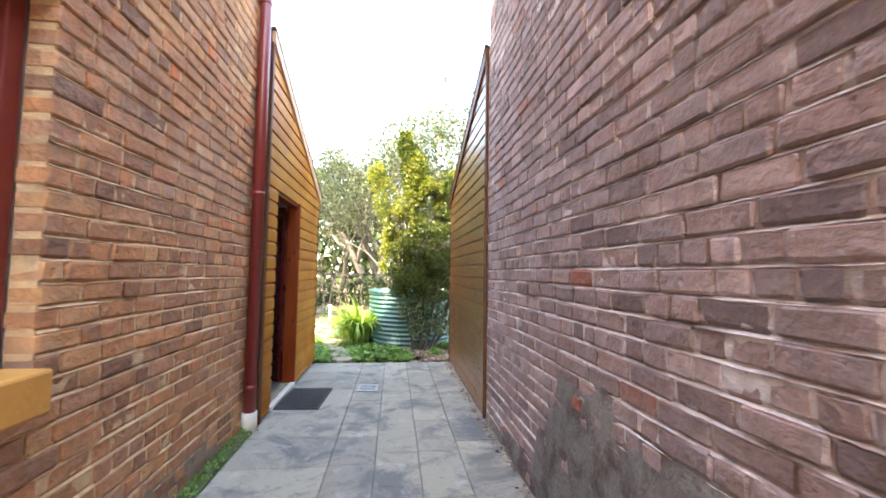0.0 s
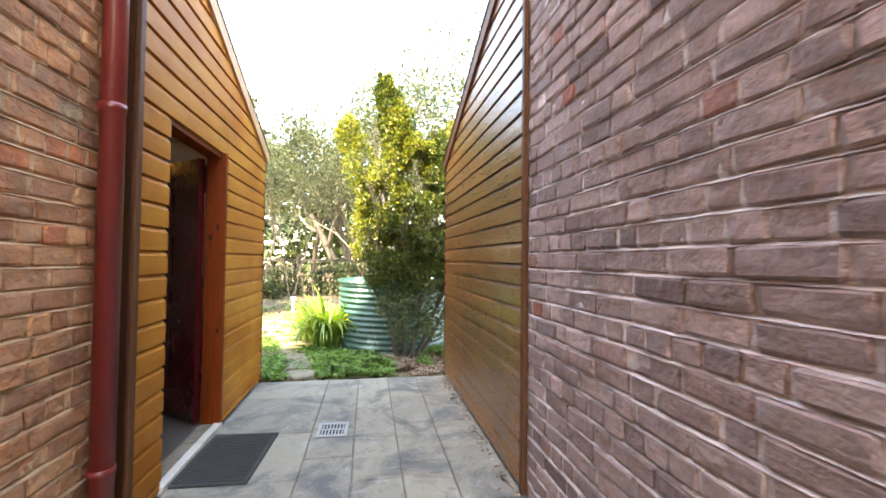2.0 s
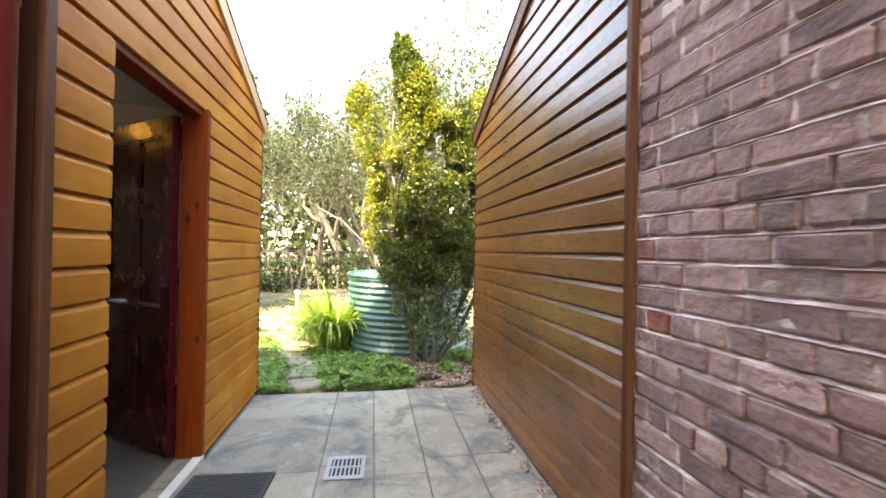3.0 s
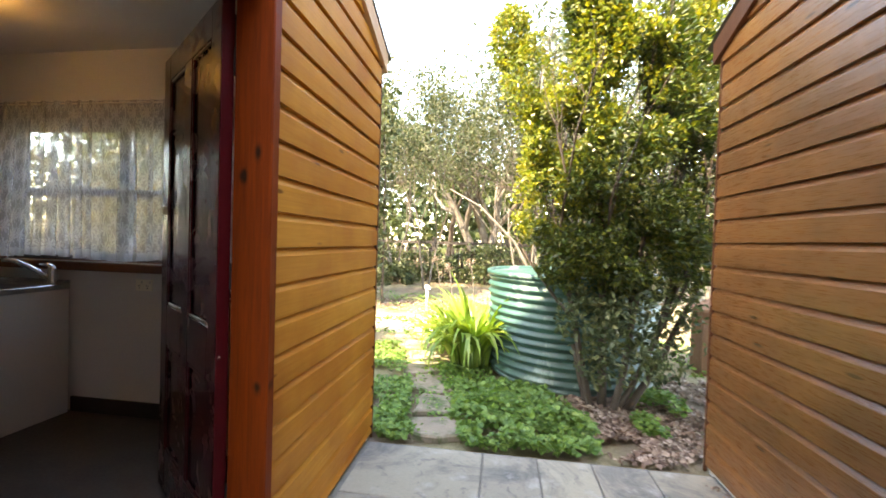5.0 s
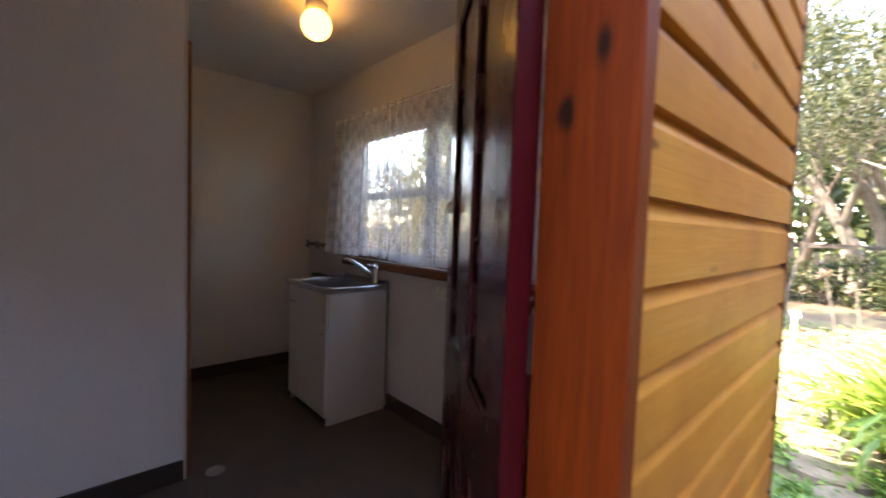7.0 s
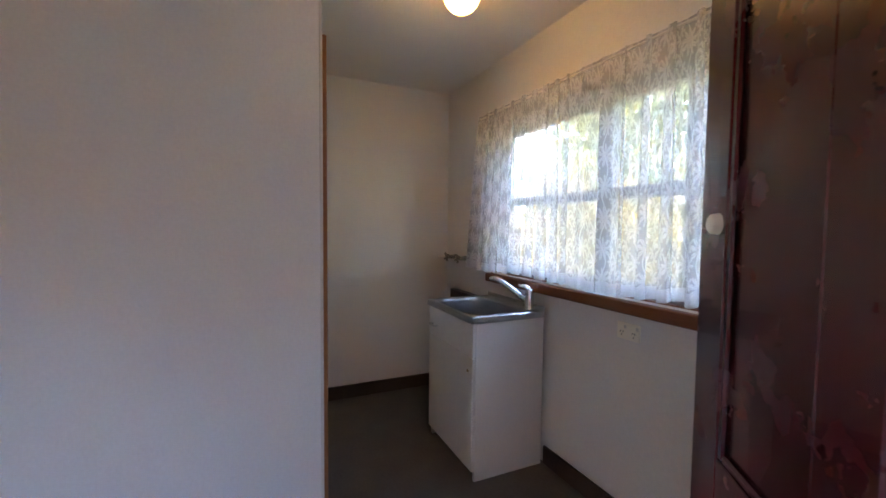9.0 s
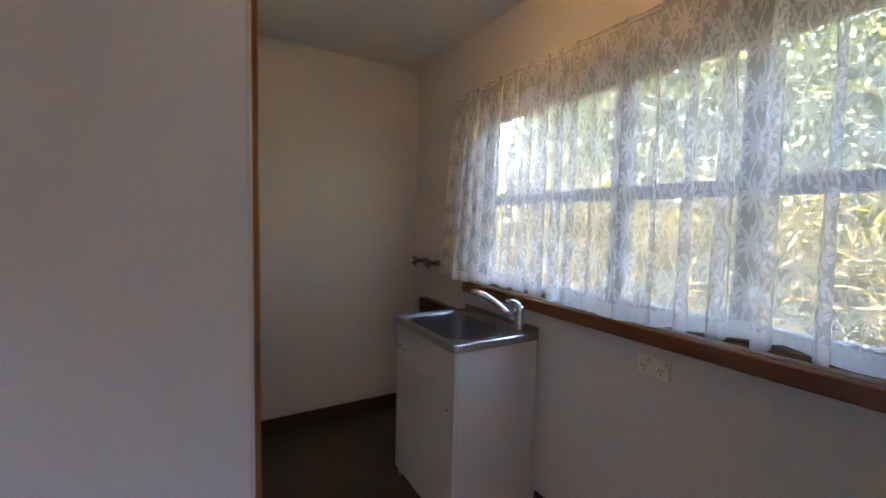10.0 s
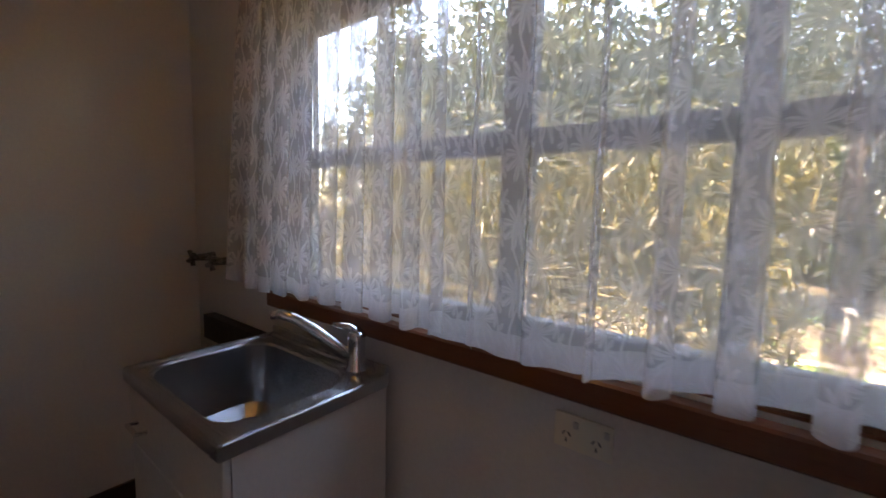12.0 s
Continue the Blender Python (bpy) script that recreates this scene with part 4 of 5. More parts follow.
def outlet():
    o = thing("power_outlet", (-2.606, WIN_Y, 0.889), "ivory double power outlet on the laundry wall", "power outlet")
    plate = part("plate", box(-0.058, 0.058, -0.009, -0.0005, -0.036, 0.036, 0.002), "ivory", o)
    for x in (-0.03, 0.03):
        part("rocker_switch", box(x + 0.012, x + 0.022, -0.0135, -0.009, 0.012, 0.026, 0.001), "white", plate)
        slots = bmesh.new()
        for dx, dz, a in ((-0.008, -0.004, 30), (0.004, -0.004, -30), (-0.002, -0.018, 0)):
            q = box(-0.0012, 0.0012, -0.0098, -0.0088, -0.0045, 0.0045)
            bmesh.ops.transform(q, matrix=Matrix.Translation((x + dx, 0, dz)) @ Matrix.Rotation(radians(a), 4, "Y"), verts=q.verts)
            me = bpy.data.meshes.new("tmp")
            q.to_mesh(me)
            q.free()
            slots.from_mesh(me)
            bpy.data.meshes.remove(me)
        part("socket", slots, "dark", plate)


outlet()


def ceiling_lamp():
    c = thing("ceiling_lamp", (-2.955, 5.29, CEIL), "round lit opal glass ceiling lamp", "ceiling lamp")
    part("gallery", lathe([(0.0, -0.001), (0.055, -0.001), (0.055, -0.02), (0.045, -0.03), (0.040, -0.048), (0.0, -0.048)], 28), "white", c, smooth=True)
    prof = [(0.040, -0.042)] + [(0.078 * math.sin(radians(a)), -0.105 - 0.076 * math.cos(radians(a))) for a in range(145, -1, -10)]
    part("globe", lathe(prof, 32), "bulb", c, "glowing warm opal globe", smooth=True)


ceiling_lamp()


def floor_waste():
    f = thing("floor_waste", (-3.06, 4.86, FLOOR), "small round metal floor drain in the vinyl", "floor drain")
    part("rim", lathe([(0.045, 0.0), (0.043, 0.005), (0.034, 0.005), (0.032, 0.001), (0.0, 0.001)], 24), "galv", f, smooth=True)


floor_waste()


# ---- alley things ----
def downpipe():
    d = thing("downpipe", (-1.145, 3.545, 0), "dark red painted round metal downpipe on the brick corner", "downpipe")
    part("pipe", tube([(0, 0, 0.14), (0, 0, 6.6)], 0.047, 20), "pipe", d, smooth=True)
    for z in (0.35, 1.94, 3.6, 5.2):
        part("bracket", lathe([(0.047, z - 0.017), (0.051, z - 0.016), (0.051, z + 0.016), (0.047, z + 0.017)], 20), "pipe", d, smooth=True)
        part("bracket_ear", box(-0.085, -0.045, -0.012, 0.012, z - 0.014, z + 0.014, 0.002), "pipe", d)
    part("shoe", lathe([(0.0, -0.01), (0.062, -0.01), (0.060, 0.145), (0.048, 0.147)], 20), "step", d, "worn pale pipe socket", smooth=True)
    c = thing("conduit", (-1.185, 3.612, 0), "thin pale conduit beside the downpipe", "conduit")
    part("tube", tube([(0, 0, 0.0), (0, 0, 5.8)], 0.006, 10), "render", c, smooth=True)


downpipe()


def door_mat():
    m = thing("door_mat", (-0.875, 4.35, 0.0), "black rubber door mat on the paving by the step", "door mat", turn=-3)
    part("mat_base", box(-0.215, 0.215, -0.335, 0.335, 0.0, 0.010, 0.003), "rubber", m)
    rim = bmesh.new()
    for q in ((-0.215, 0.215, -0.335, -0.315), (-0.215, 0.215, 0.315, 0.335), (-0.215, -0.195, -0.315, 0.315), (0.195, 0.215, -0.315, 0.315)):
        box(*q, 0.0105, 0.016, 0.002, rim)
    part("border", rim, "rubber", m)
    ribs = bmesh.new()
    for i in range(26):
        y = -0.30 + i * 0.024
        box(-0.19, 0.19, y, y + 0.010, 0.0105, 0.0145, 0, ribs)
    part("ribs", ribs, "rubber", m)


door_mat()


def drain_grate():
    g = thing("drain_grate", (-0.262, 4.685, 0.002), "square pale metal drain grate set in the paving", "drain grate", turn=-2)
    part("pan", box(-0.105, 0.105, -0.12, 0.12, -0.006, 0.001), "dark", g)
    fr = bmesh.new()
    for q in ((-0.11, 0.11, -0.125, -0.095), (-0.11, 0.11, 0.095, 0.125), (-0.11, -0.085, -0.095, 0.095), (0.085, 0.11, -0.095, 0.095)):
        box(*q, 0.0, 0.008, 0.002, fr)
    part("frame", fr, "galv", g)
    for i in range(7):
        x = -0.072 + i * 0.024
        part("bar", box(x - 0.005, x + 0.005, -0.094, 0.094, 0.002, 0.0065), "galv", g)
    part("cross_bar", box(-0.084, 0.084, -0.008, 0.008, 0.003, 0.0072), "galv", g)


drain_grate()


# ---- garden ----
RNG = np.random.default_rng(7)


def water_tank():
    t = thing("water_tank", (0.36, 7.77, 0.0), "squat green corrugated metal rainwater tank, pale blotches of fading and painted sunlight", "water tank")
    prof = []
    n = 110
    for i in range(n + 1):
        z = 0.02 + 0.91 * i / n
        prof.append((0.775 + 0.03 * z + 0.013 * math.cos(2 * math.pi * z / 0.076), z))
    prof = [(0.0, 0.0), (0.76, 0.0)] + prof
    part("shell", lathe(prof, 72), "tank", t, smooth=True)
    part("rim", lathe([(0.80, 0.925), (0.825, 0.93), (0.828, 0.965), (0.81, 0.975), (0.79, 0.968), (0.79, 0.93)], 72), "tank", t, smooth=True)
    part("lid", lathe([(0.789, 0.945), (0.4, 0.972), (0.0, 0.98)], 72), "tank", t, smooth=True)


water_tank()


def branch(bm, rng, p, d, length, radius, depth, tips, bend=0.25, sides=7, split=(2, 3), spread=0.6, lift=0.15, shrink=0.68):
    """A limb and its branches; the ends go into tips as (place, direction)."""
    steps = 4
    pts, rad = [p.copy()], [radius]
    for i in range(steps):
        d = (d + Vector(rng.normal(0, bend / 2, 3)) + Vector((0, 0, lift * 0.3))).normalized()
        p = p + d * length / steps
        pts.append(p.copy())
        rad.append(radius * (1 - 0.4 * (i + 1) / steps))
        if depth <= 1:
            tips.append((p.copy(), d.copy()))
    tube(pts, rad, max(4, sides), bm, caps=False)
    if depth == 0:
        return
    for _ in range(rng.integers(split[0], split[1] + 1)):
        k = rng.integers(2, steps + 1)
        nd = (d + Vector(rng.normal(0, spread, 3)) + Vector((0, 0, lift))).normalized()
        branch(bm, rng, pts[k], nd, length * shrink * rng.uniform(0.8, 1.15), rad[k] * 0.72, depth - 1, tips, bend, sides - 1, split, spread, lift, shrink)


def crown_leaves(name, rng, tips, per, reach, size, aspect=0.45, up=0.35):
    pos, way = [], []
    for p, d in tips:
        for _ in range(per):
            pos.append(np.array(p) + rng.normal(0, reach, 3))
            way.append(np.array(d) * 0.6 + rng.normal(0, 0.7, 3) + (0, 0, -0.1))
    n = len(pos)
    L = rng.uniform(size * 0.6, size * 1.35, n)
    return leaf_mesh(name, pos, way, unit(n, rng, up * 3), L, L * aspect)


def big_shrub():
    rng = np.random.default_rng(11)
    s = thing("evergreen_shrub", (0.46, 6.78, -0.02), "tall glossy evergreen shrub with many stems beside the tank", "shrub")
    wood, tips, gold = bmesh.new(), [], []
    # a central mast, side stems and an outer limb that leans to the path
    stems = [((0.0, 0.05, 0), (0.0, 0.02, 1), 1.55, 0.036, tips), ((0.06, -0.02, 0), (0.22, 0.03, 1), 1.4, 0.028, tips), ((-0.08, 0.04, 0), (-0.22, 0.05, 1), 1.4, 0.027, tips),
             ((0.02, 0.10, 0), (0.10, 0.16, 1), 1.5, 0.028, tips), ((0.12, 0.06, 0), (0.42, 0.05, 1), 1.25, 0.024, tips), ((-0.10, 0.12, 0), (-0.30, 0.16, 1), 1.75, 0.026, gold), ((0.16, 0.02, 0), (0.75, 0.10, 1), 1.1, 0.03, tips)]
    for p, d, ln, r, bag in stems:
        branch(wood, rng, Vector(p), Vector(d).normalized(), ln, r, 3, bag, 0.12, 8, (3, 4), 0.42, 0.30, 0.60)
    part("trunk", wood, "bark", s, smooth=True)

    def fill(n, blobs):
        """Leaf places in a ragged shell made of blobs (centre, radii)."""
        pos = []
        while len(pos) < n:
            c, r = blobs[rng.integers(len(blobs))]
            q = unit(1, rng)[0] * rng.uniform(0.35, 1.0) ** 0.5
            p = np.array(c) + q * np.array(r)
            g = noise.noise(Vector(p * 3.1)) + 0.6 * noise.noise(Vector(p * 8.0))
            if g > -0.12:
                pos.append(p)
        return np.array(pos)

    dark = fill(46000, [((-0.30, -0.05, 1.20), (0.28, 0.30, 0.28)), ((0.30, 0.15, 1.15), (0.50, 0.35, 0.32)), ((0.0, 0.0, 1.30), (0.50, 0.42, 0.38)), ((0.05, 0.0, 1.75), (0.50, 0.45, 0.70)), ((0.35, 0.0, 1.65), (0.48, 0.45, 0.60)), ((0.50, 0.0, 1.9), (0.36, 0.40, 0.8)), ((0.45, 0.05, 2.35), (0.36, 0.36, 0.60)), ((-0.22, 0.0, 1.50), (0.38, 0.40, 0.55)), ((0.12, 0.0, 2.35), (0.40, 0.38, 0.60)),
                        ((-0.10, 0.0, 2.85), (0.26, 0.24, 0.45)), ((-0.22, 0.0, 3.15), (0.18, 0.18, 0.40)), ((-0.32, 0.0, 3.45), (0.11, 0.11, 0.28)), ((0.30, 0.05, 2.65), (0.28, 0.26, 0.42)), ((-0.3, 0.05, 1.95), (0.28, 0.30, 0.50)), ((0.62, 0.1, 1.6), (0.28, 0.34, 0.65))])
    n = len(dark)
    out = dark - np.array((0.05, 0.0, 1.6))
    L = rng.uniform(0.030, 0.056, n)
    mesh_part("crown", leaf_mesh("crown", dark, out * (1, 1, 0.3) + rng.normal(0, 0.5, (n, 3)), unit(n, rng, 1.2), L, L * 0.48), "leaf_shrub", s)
    # Yellow leaves where the sun strikes the shrub; the light is in their colour.
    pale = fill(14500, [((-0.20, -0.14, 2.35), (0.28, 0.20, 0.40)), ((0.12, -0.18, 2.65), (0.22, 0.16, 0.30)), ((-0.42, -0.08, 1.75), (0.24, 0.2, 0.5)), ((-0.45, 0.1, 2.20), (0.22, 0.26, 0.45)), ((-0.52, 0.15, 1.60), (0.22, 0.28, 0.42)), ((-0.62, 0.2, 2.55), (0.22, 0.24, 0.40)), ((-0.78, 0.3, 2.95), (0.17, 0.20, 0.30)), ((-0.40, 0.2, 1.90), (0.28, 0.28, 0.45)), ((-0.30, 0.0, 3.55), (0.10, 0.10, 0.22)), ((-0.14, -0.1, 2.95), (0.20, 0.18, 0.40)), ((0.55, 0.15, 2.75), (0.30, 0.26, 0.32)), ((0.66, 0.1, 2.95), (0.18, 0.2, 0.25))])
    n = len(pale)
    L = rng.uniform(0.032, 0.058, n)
    mesh_part("crown", leaf_mesh("crown", pale, rng.normal(0, 0.7, (n, 3)) + (0, 0, 0.2), unit(n, rng, 1.2), L, L * 0.48), "leaf_shrub_lit", s, "yellow-green leaves with sunlight put into their colour")
    low = fill(2300, [((-0.16, -0.20, 0.68), (0.26, 0.2, 0.34)), ((0.15, -0.1, 0.88), (0.42, 0.24, 0.24)), ((0.05, -0.22, 0.50), (0.32, 0.20, 0.30)), ((0.38, -0.1, 0.50), (0.28, 0.22, 0.28)), ((0.30, 0.0, 0.80), (0.40, 0.22, 0.25))])
    n = len(low)
    L = rng.uniform(0.034, 0.062, n)
    mesh_part("low_foliage", leaf_mesh("low_foliage", low, rng.normal(0, 0.7, (n, 3)), unit(n, rng, 1.5), L, L * 0.55), "leaf_far", s)


big_shrub()


def strap_plant(name, at, count, length, seed, label):
    rng = np.random.default_rng(seed)
    p = thing(name, at, label, "plant", "strap-leaved clumps")
    for i in range(count):
        bm = bmesh.new()
        a = rng.uniform(0, 2 * math.pi)
        lean = rng.uniform(0.4, 1.55)
        ln, wd = length * rng.uniform(0.65, 1.15), rng.uniform(0.014, 0.024)
        out, side = Vector((math.cos(a), math.sin(a), 0)), Vector((-math.sin(a), math.cos(a), 0))
        base = out * rng.uniform(0, 0.20) + side * rng.uniform(-0.08, 0.08)
        prev, steps = None, 7
        pos, tilt = base.copy(), 0.15 * lean
        for k in range(steps + 1):
            f = k / steps
            w = wd * (1 - f ** 3) * (0.6 + 0.8 * min(f * 3, 1)) + 0.001
            row = [bm.verts.new(pos + side * w + Vector((0, 0, 0.25 * w))), bm.verts.new(pos), bm.verts.new(pos - side * w + Vector((0, 0, 0.25 * w)))]
            if prev:
                bm.faces.new((prev[0], prev[1], row[1], row[0]))
                bm.faces.new((prev[1], prev[2], row[2], row[1]))
            prev = row
            pos = pos + (out * math.sin(tilt) + Vector((0, 0, math.cos(tilt)))) * ln / steps
            tilt += lean * 0.42 * (0.4 + f)
        part("leaf", bm, "leaf_strap", p, smooth=True)
    return p


strap_plant("strap_leaf_plant", (-0.60, 7.62, 0.0), 200, 0.88, 3, "arching bright green strap-leaved clump beside the tank")
strap_plant("strap_leaf_plant", (-0.88, 8.15, 0.0), 90, 0.62, 4, "arching bright green strap-leaved clump beside the path")
strap_plant("strap_leaf_plant", (-0.42, 8.35, 0.0), 70, 0.66, 9, "arching bright green strap-leaved clump beside the tank")


def flower_stems():
    for x, y, h, dx, dy in ((-0.95, 9.4, 0.85, -0.12, 0.05), (-1.12, 9.6, 0.95, -0.16, 0.0), (-0.62, 9.0, 0.95, -0.10, 0.02)):
        s = thing("seed_head_stem", (x, y, 0.0), "thin leaning dry seed-head stalk in the garden bed", "plant", "dry seed heads")
        part("stalk", tube([(0, 0, 0), (dx * 0.5, dy, h * 0.55), (dx, dy * 2, h)], [0.010, 0.008, 0.006], 7), "bark_w", s)
        bm = bmesh.new()
        for i in range(26):
            v = unit(1, RNG, 0.5)[0] * 0.075
            tube([(dx, dy * 2, h), (dx + v[0], dy * 2 + v[1], h + v[2])], [0.002, 0.004], 4, bm)
        part("seed_head", bm, "leaf_dry", s)


flower_stems()


def standpipe():
    s = thing("garden_standpipe", (-1.60, 10.7, 0.0), "short white garden tap standpipe on the lawn", "standpipe")
    part("riser", tube([(0, 0, -0.05), (0, 0, 0.36)], 0.024, 12), "white", s, smooth=True)
    part("cap", lathe([(0.0, 0.44), (0.03, 0.44), (0.05, 0.425), (0.05, 0.395), (0.026, 0.37), (0.024, 0.34)], 16), "white", s, smooth=True)
    part("spout", tube([(0, 0, 0.40), (0.05, -0.06, 0.40), (0.06, -0.075, 0.37)], 0.012, 8), "white", s, smooth=True)


standpipe()


def ground_cover(name, label, areas, n, size, material, seed, height):
    """Low leaves over patches (centre x, y, radii); one mesh for a bed nobody could count."""
    rng = np.random.default_rng(seed)
    pos = []
    while len(pos) < n:
        cx, cy, rx, ry = areas[rng.integers(len(areas))]
        a, r = rng.uniform(0, 2 * math.pi), rng.uniform(0, 1) ** 0.5
        x, y = cx + rx * r * math.cos(a), cy + ry * r * math.sin(a)
        if y < 6.03 or (seed in (21, 22) and abs(x + 0.74 + 0.27 * (y - 6.24)) < 0.15 + 0.06 * noise.noise(Vector((x * 6, y * 6, 2)))):
            continue
        if noise.noise(Vector((x * 3, y * 3, seed))) < -0.28:
            continue
        h = height * (1 - 0.5 * r) * (0.7 + 0.6 * noise.noise(Vector((x * 4, y * 4, 3))))
        pos.append((x, y, max(0.004, h * rng.uniform(0.25, 1.0)) + 0.012 * max(0.0, y - 9)))
    L = rng.uniform(size * 0.6, size * 1.3, n)
    me = leaf_mesh(name, pos, rng.normal(0, 1, (n, 3)) * (1, 1, 0.35), unit(n, rng, 2.6), L, L * 0.85, 0.1)
    return tagged(mesh_part(name, me, material), label, "ground cover", "", "stuff")


ground_cover("ground_cover", "low bright green creeping leaves beside the stone path", [(-0.20, 6.55, 0.50, 0.42), (-0.28, 6.85, 0.40, 0.35), (0.02, 6.4, 0.28, 0.30), (-0.2, 6.16, 0.50, 0.14)], 7000, 0.042, "leaf_ground", 21, 0.14)
ground_cover("ground_cover", "low green weeds along the shed wall and path", [(-1.22, 6.6, 0.28, 0.5), (-1.38, 7.3, 0.33, 0.6), (-1.55, 7.9, 0.3, 0.5), (-1.02, 6.35, 0.16, 0.30), (-1.0, 6.9, 0.16, 0.3), (-0.93, 6.12, 0.15, 0.10), (-0.66, 7.35, 0.30, 0.30), (-0.55, 7.0, 0.25, 0.2)], 6200, 0.033, "leaf_ground", 22, 0.09)
ground_cover("ground_cover", "patchy weeds and lawn further into the garden", [(-1.9, 9.3, 0.5, 0.6), (-1.0, 9.0, 0.6, 0.6), (-2.6, 11.5, 1.6, 1.2), (0.3, 10.5, 1.6, 1.2), (1.9, 8.4, 0.7, 0.8), (-0.6, 11.8, 2.0, 0.9)], 2600, 0.05, "leaf_ground", 23, 0.07)
ground_cover("ground_cover", "small green tuft among dry leaves by the shed", [(0.74, 6.50, 0.16, 0.16), (0.9, 7.0, 0.22, 0.3)], 800, 0.040, "leaf_ground", 24, 0.17)
ground_cover("ground_cover", "sparse tiny weeds between the path stones", [(-0.80, 6.5, 0.22, 0.4), (-0.98, 7.3, 0.26, 0.5), (-1.25, 8.1, 0.3, 0.6)], 900, 0.030, "leaf_ground", 27, 0.03)
ground_cover("leaf_litter", "pale brown dry leaf litter under the shrub", [(0.55, 6.45, 0.42, 0.42), (0.7, 6.9, 0.5, 0.5), (1.2, 7.1, 0.6, 0.7), (0.35, 6.25, 0.3, 0.2), (-1.2, 11.2, 1.6, 1.0)], 10000, 0.036, "leaf_dry", 25, 0.03)


def stepping_stones():
    owner = thing("path", label="worn sandstone stepping stone path into the garden", kind="structure")
    rng = random.Random(8)
    for x, y, rx, ry in ((-0.74, 6.24, 0.15, 0.13), (-0.78, 6.62, 0.15, 0.15), (-0.90, 7.05, 0.19, 0.16), (-1.02, 7.48, 0.17, 0.15), (-1.14, 7.88, 0.18, 0.14), (-1.30, 8.30, 0.19, 0.16), (-1.46, 8.78, 0.21, 0.17), (-1.66, 9.30, 0.23, 0.19)):
        rx, ry = 1.2 * rx, 1.25 * ry
        bm = bmesh.new()
        rings = []
        k = 14
        jit = [rng.uniform(0.78, 1.14) for _ in range(k)]
        for s, z in ((1.0, -0.03), (1.0, 0.004), (0.92, 0.014)):
            rings.append([bm.verts.new((x + rx * s * jit[i] * math.copysign(abs(math.cos(2 * math.pi * i / k)) ** 0.7, math.cos(2 * math.pi * i / k)), y + ry * s * jit[i] * math.copysign(abs(math.sin(2 * math.pi * i / k)) ** 0.7, math.sin(2 * math.pi * i / k)), z)) for i in range(k)])
        for a, b in zip(rings, rings[1:]):
            for i in range(k):
                bm.faces.new((a[i], a[(i + 1) % k], b[(i + 1) % k], b[i]))
        bm.faces.new(rings[-1])
        part("stepping_stone", bm, "stone", owner)


stepping_stones()


def sunlit_patch():
    """Pale sheet where the path opens into the garden; its colour paints sunlit ground."""
    bm = bmesh.new()
    rings = []
    for s in (1.0, 0.75, 0.35):
        ring = []
        for i in range(40):
            a = 2 * math.pi * i / 40
            r = s * (1 + 0.16 * noise.noise(Vector((math.cos(a) * 2, math.sin(a) * 2, 4))))
            x, y = -1.62 + 1.15 * r * math.cos(a), 9.55 + 0.75 * r * math.sin(a)
            z = -0.02 + 0.05 * noise.noise(Vector((x * 0.7, y * 0.7, 0))) + 0.03 * noise.noise(Vector((x * 2.3, y * 2.3, 5))) + 0.012 * max(0.0, y - 9)
            ring.append(bm.verts.new((x, y, z + (0.035 if s < 1 else -0.03))))
        rings.append(ring)
    for a, b in zip(rings, rings[1:]):
        for i in range(40):
            bm.faces.new((a[i], a[(i + 1) % 40], b[(i + 1) % 40], b[i]))
    bm.faces.new(rings[-1])
    structure("sunlit_patch", bm, "soil_lit", None, "bare ground at the end of the path, sunlight painted pale")


sunlit_patch()


def timber_bin():
    p = thing("timber_bin", (1.80, 8.05, 0.0), "small brown boarded timber bin with a sloping cap", "bin")
    for i in range(5):
        part("board", box(-0.20 + i * 0.082, -0.122 + i * 0.082, -0.20, -0.18, -0.05, 0.66, 0.004), "post", p)
        part("board", box(-0.20 + i * 0.082, -0.122 + i * 0.082, 0.18, 0.20, -0.05, 0.66, 0.004), "post", p)
        part("board", box(-0.222, -0.202, -0.20 + i * 0.082, -0.122 + i * 0.082, -0.05, 0.66, 0.004), "post", p)
    bm = bmesh.new()
    lo = [bm.verts.new((x, y, 0.662)) for x, y in ((-0.25, -0.23), (0.25, -0.23), (0.25, 0.23), (-0.25, 0.23))]
    mid = [bm.verts.new((x, y, 0.69)) for x, y in ((-0.25, -0.23), (0.25, -0.23), (0.25, 0.23), (-0.25, 0.23))]
    hi = [bm.verts.new((x, y, 0.80)) for x, y in ((-0.03, -0.03), (0.03, -0.03), (0.03, 0.03), (-0.03, 0.03))]
    for q, r in ((lo, mid), (mid, hi)):
        for i in range(4):
            bm.faces.new((q[i], q[(i + 1) % 4], r[(i + 1) % 4], r[i]))
    bm.faces.new(hi)
    bm.faces.new(lo[::-1])
    part("cap", bm, "post", p)
    p.scale = (0.62, 0.62, 0.92)


timber_bin()


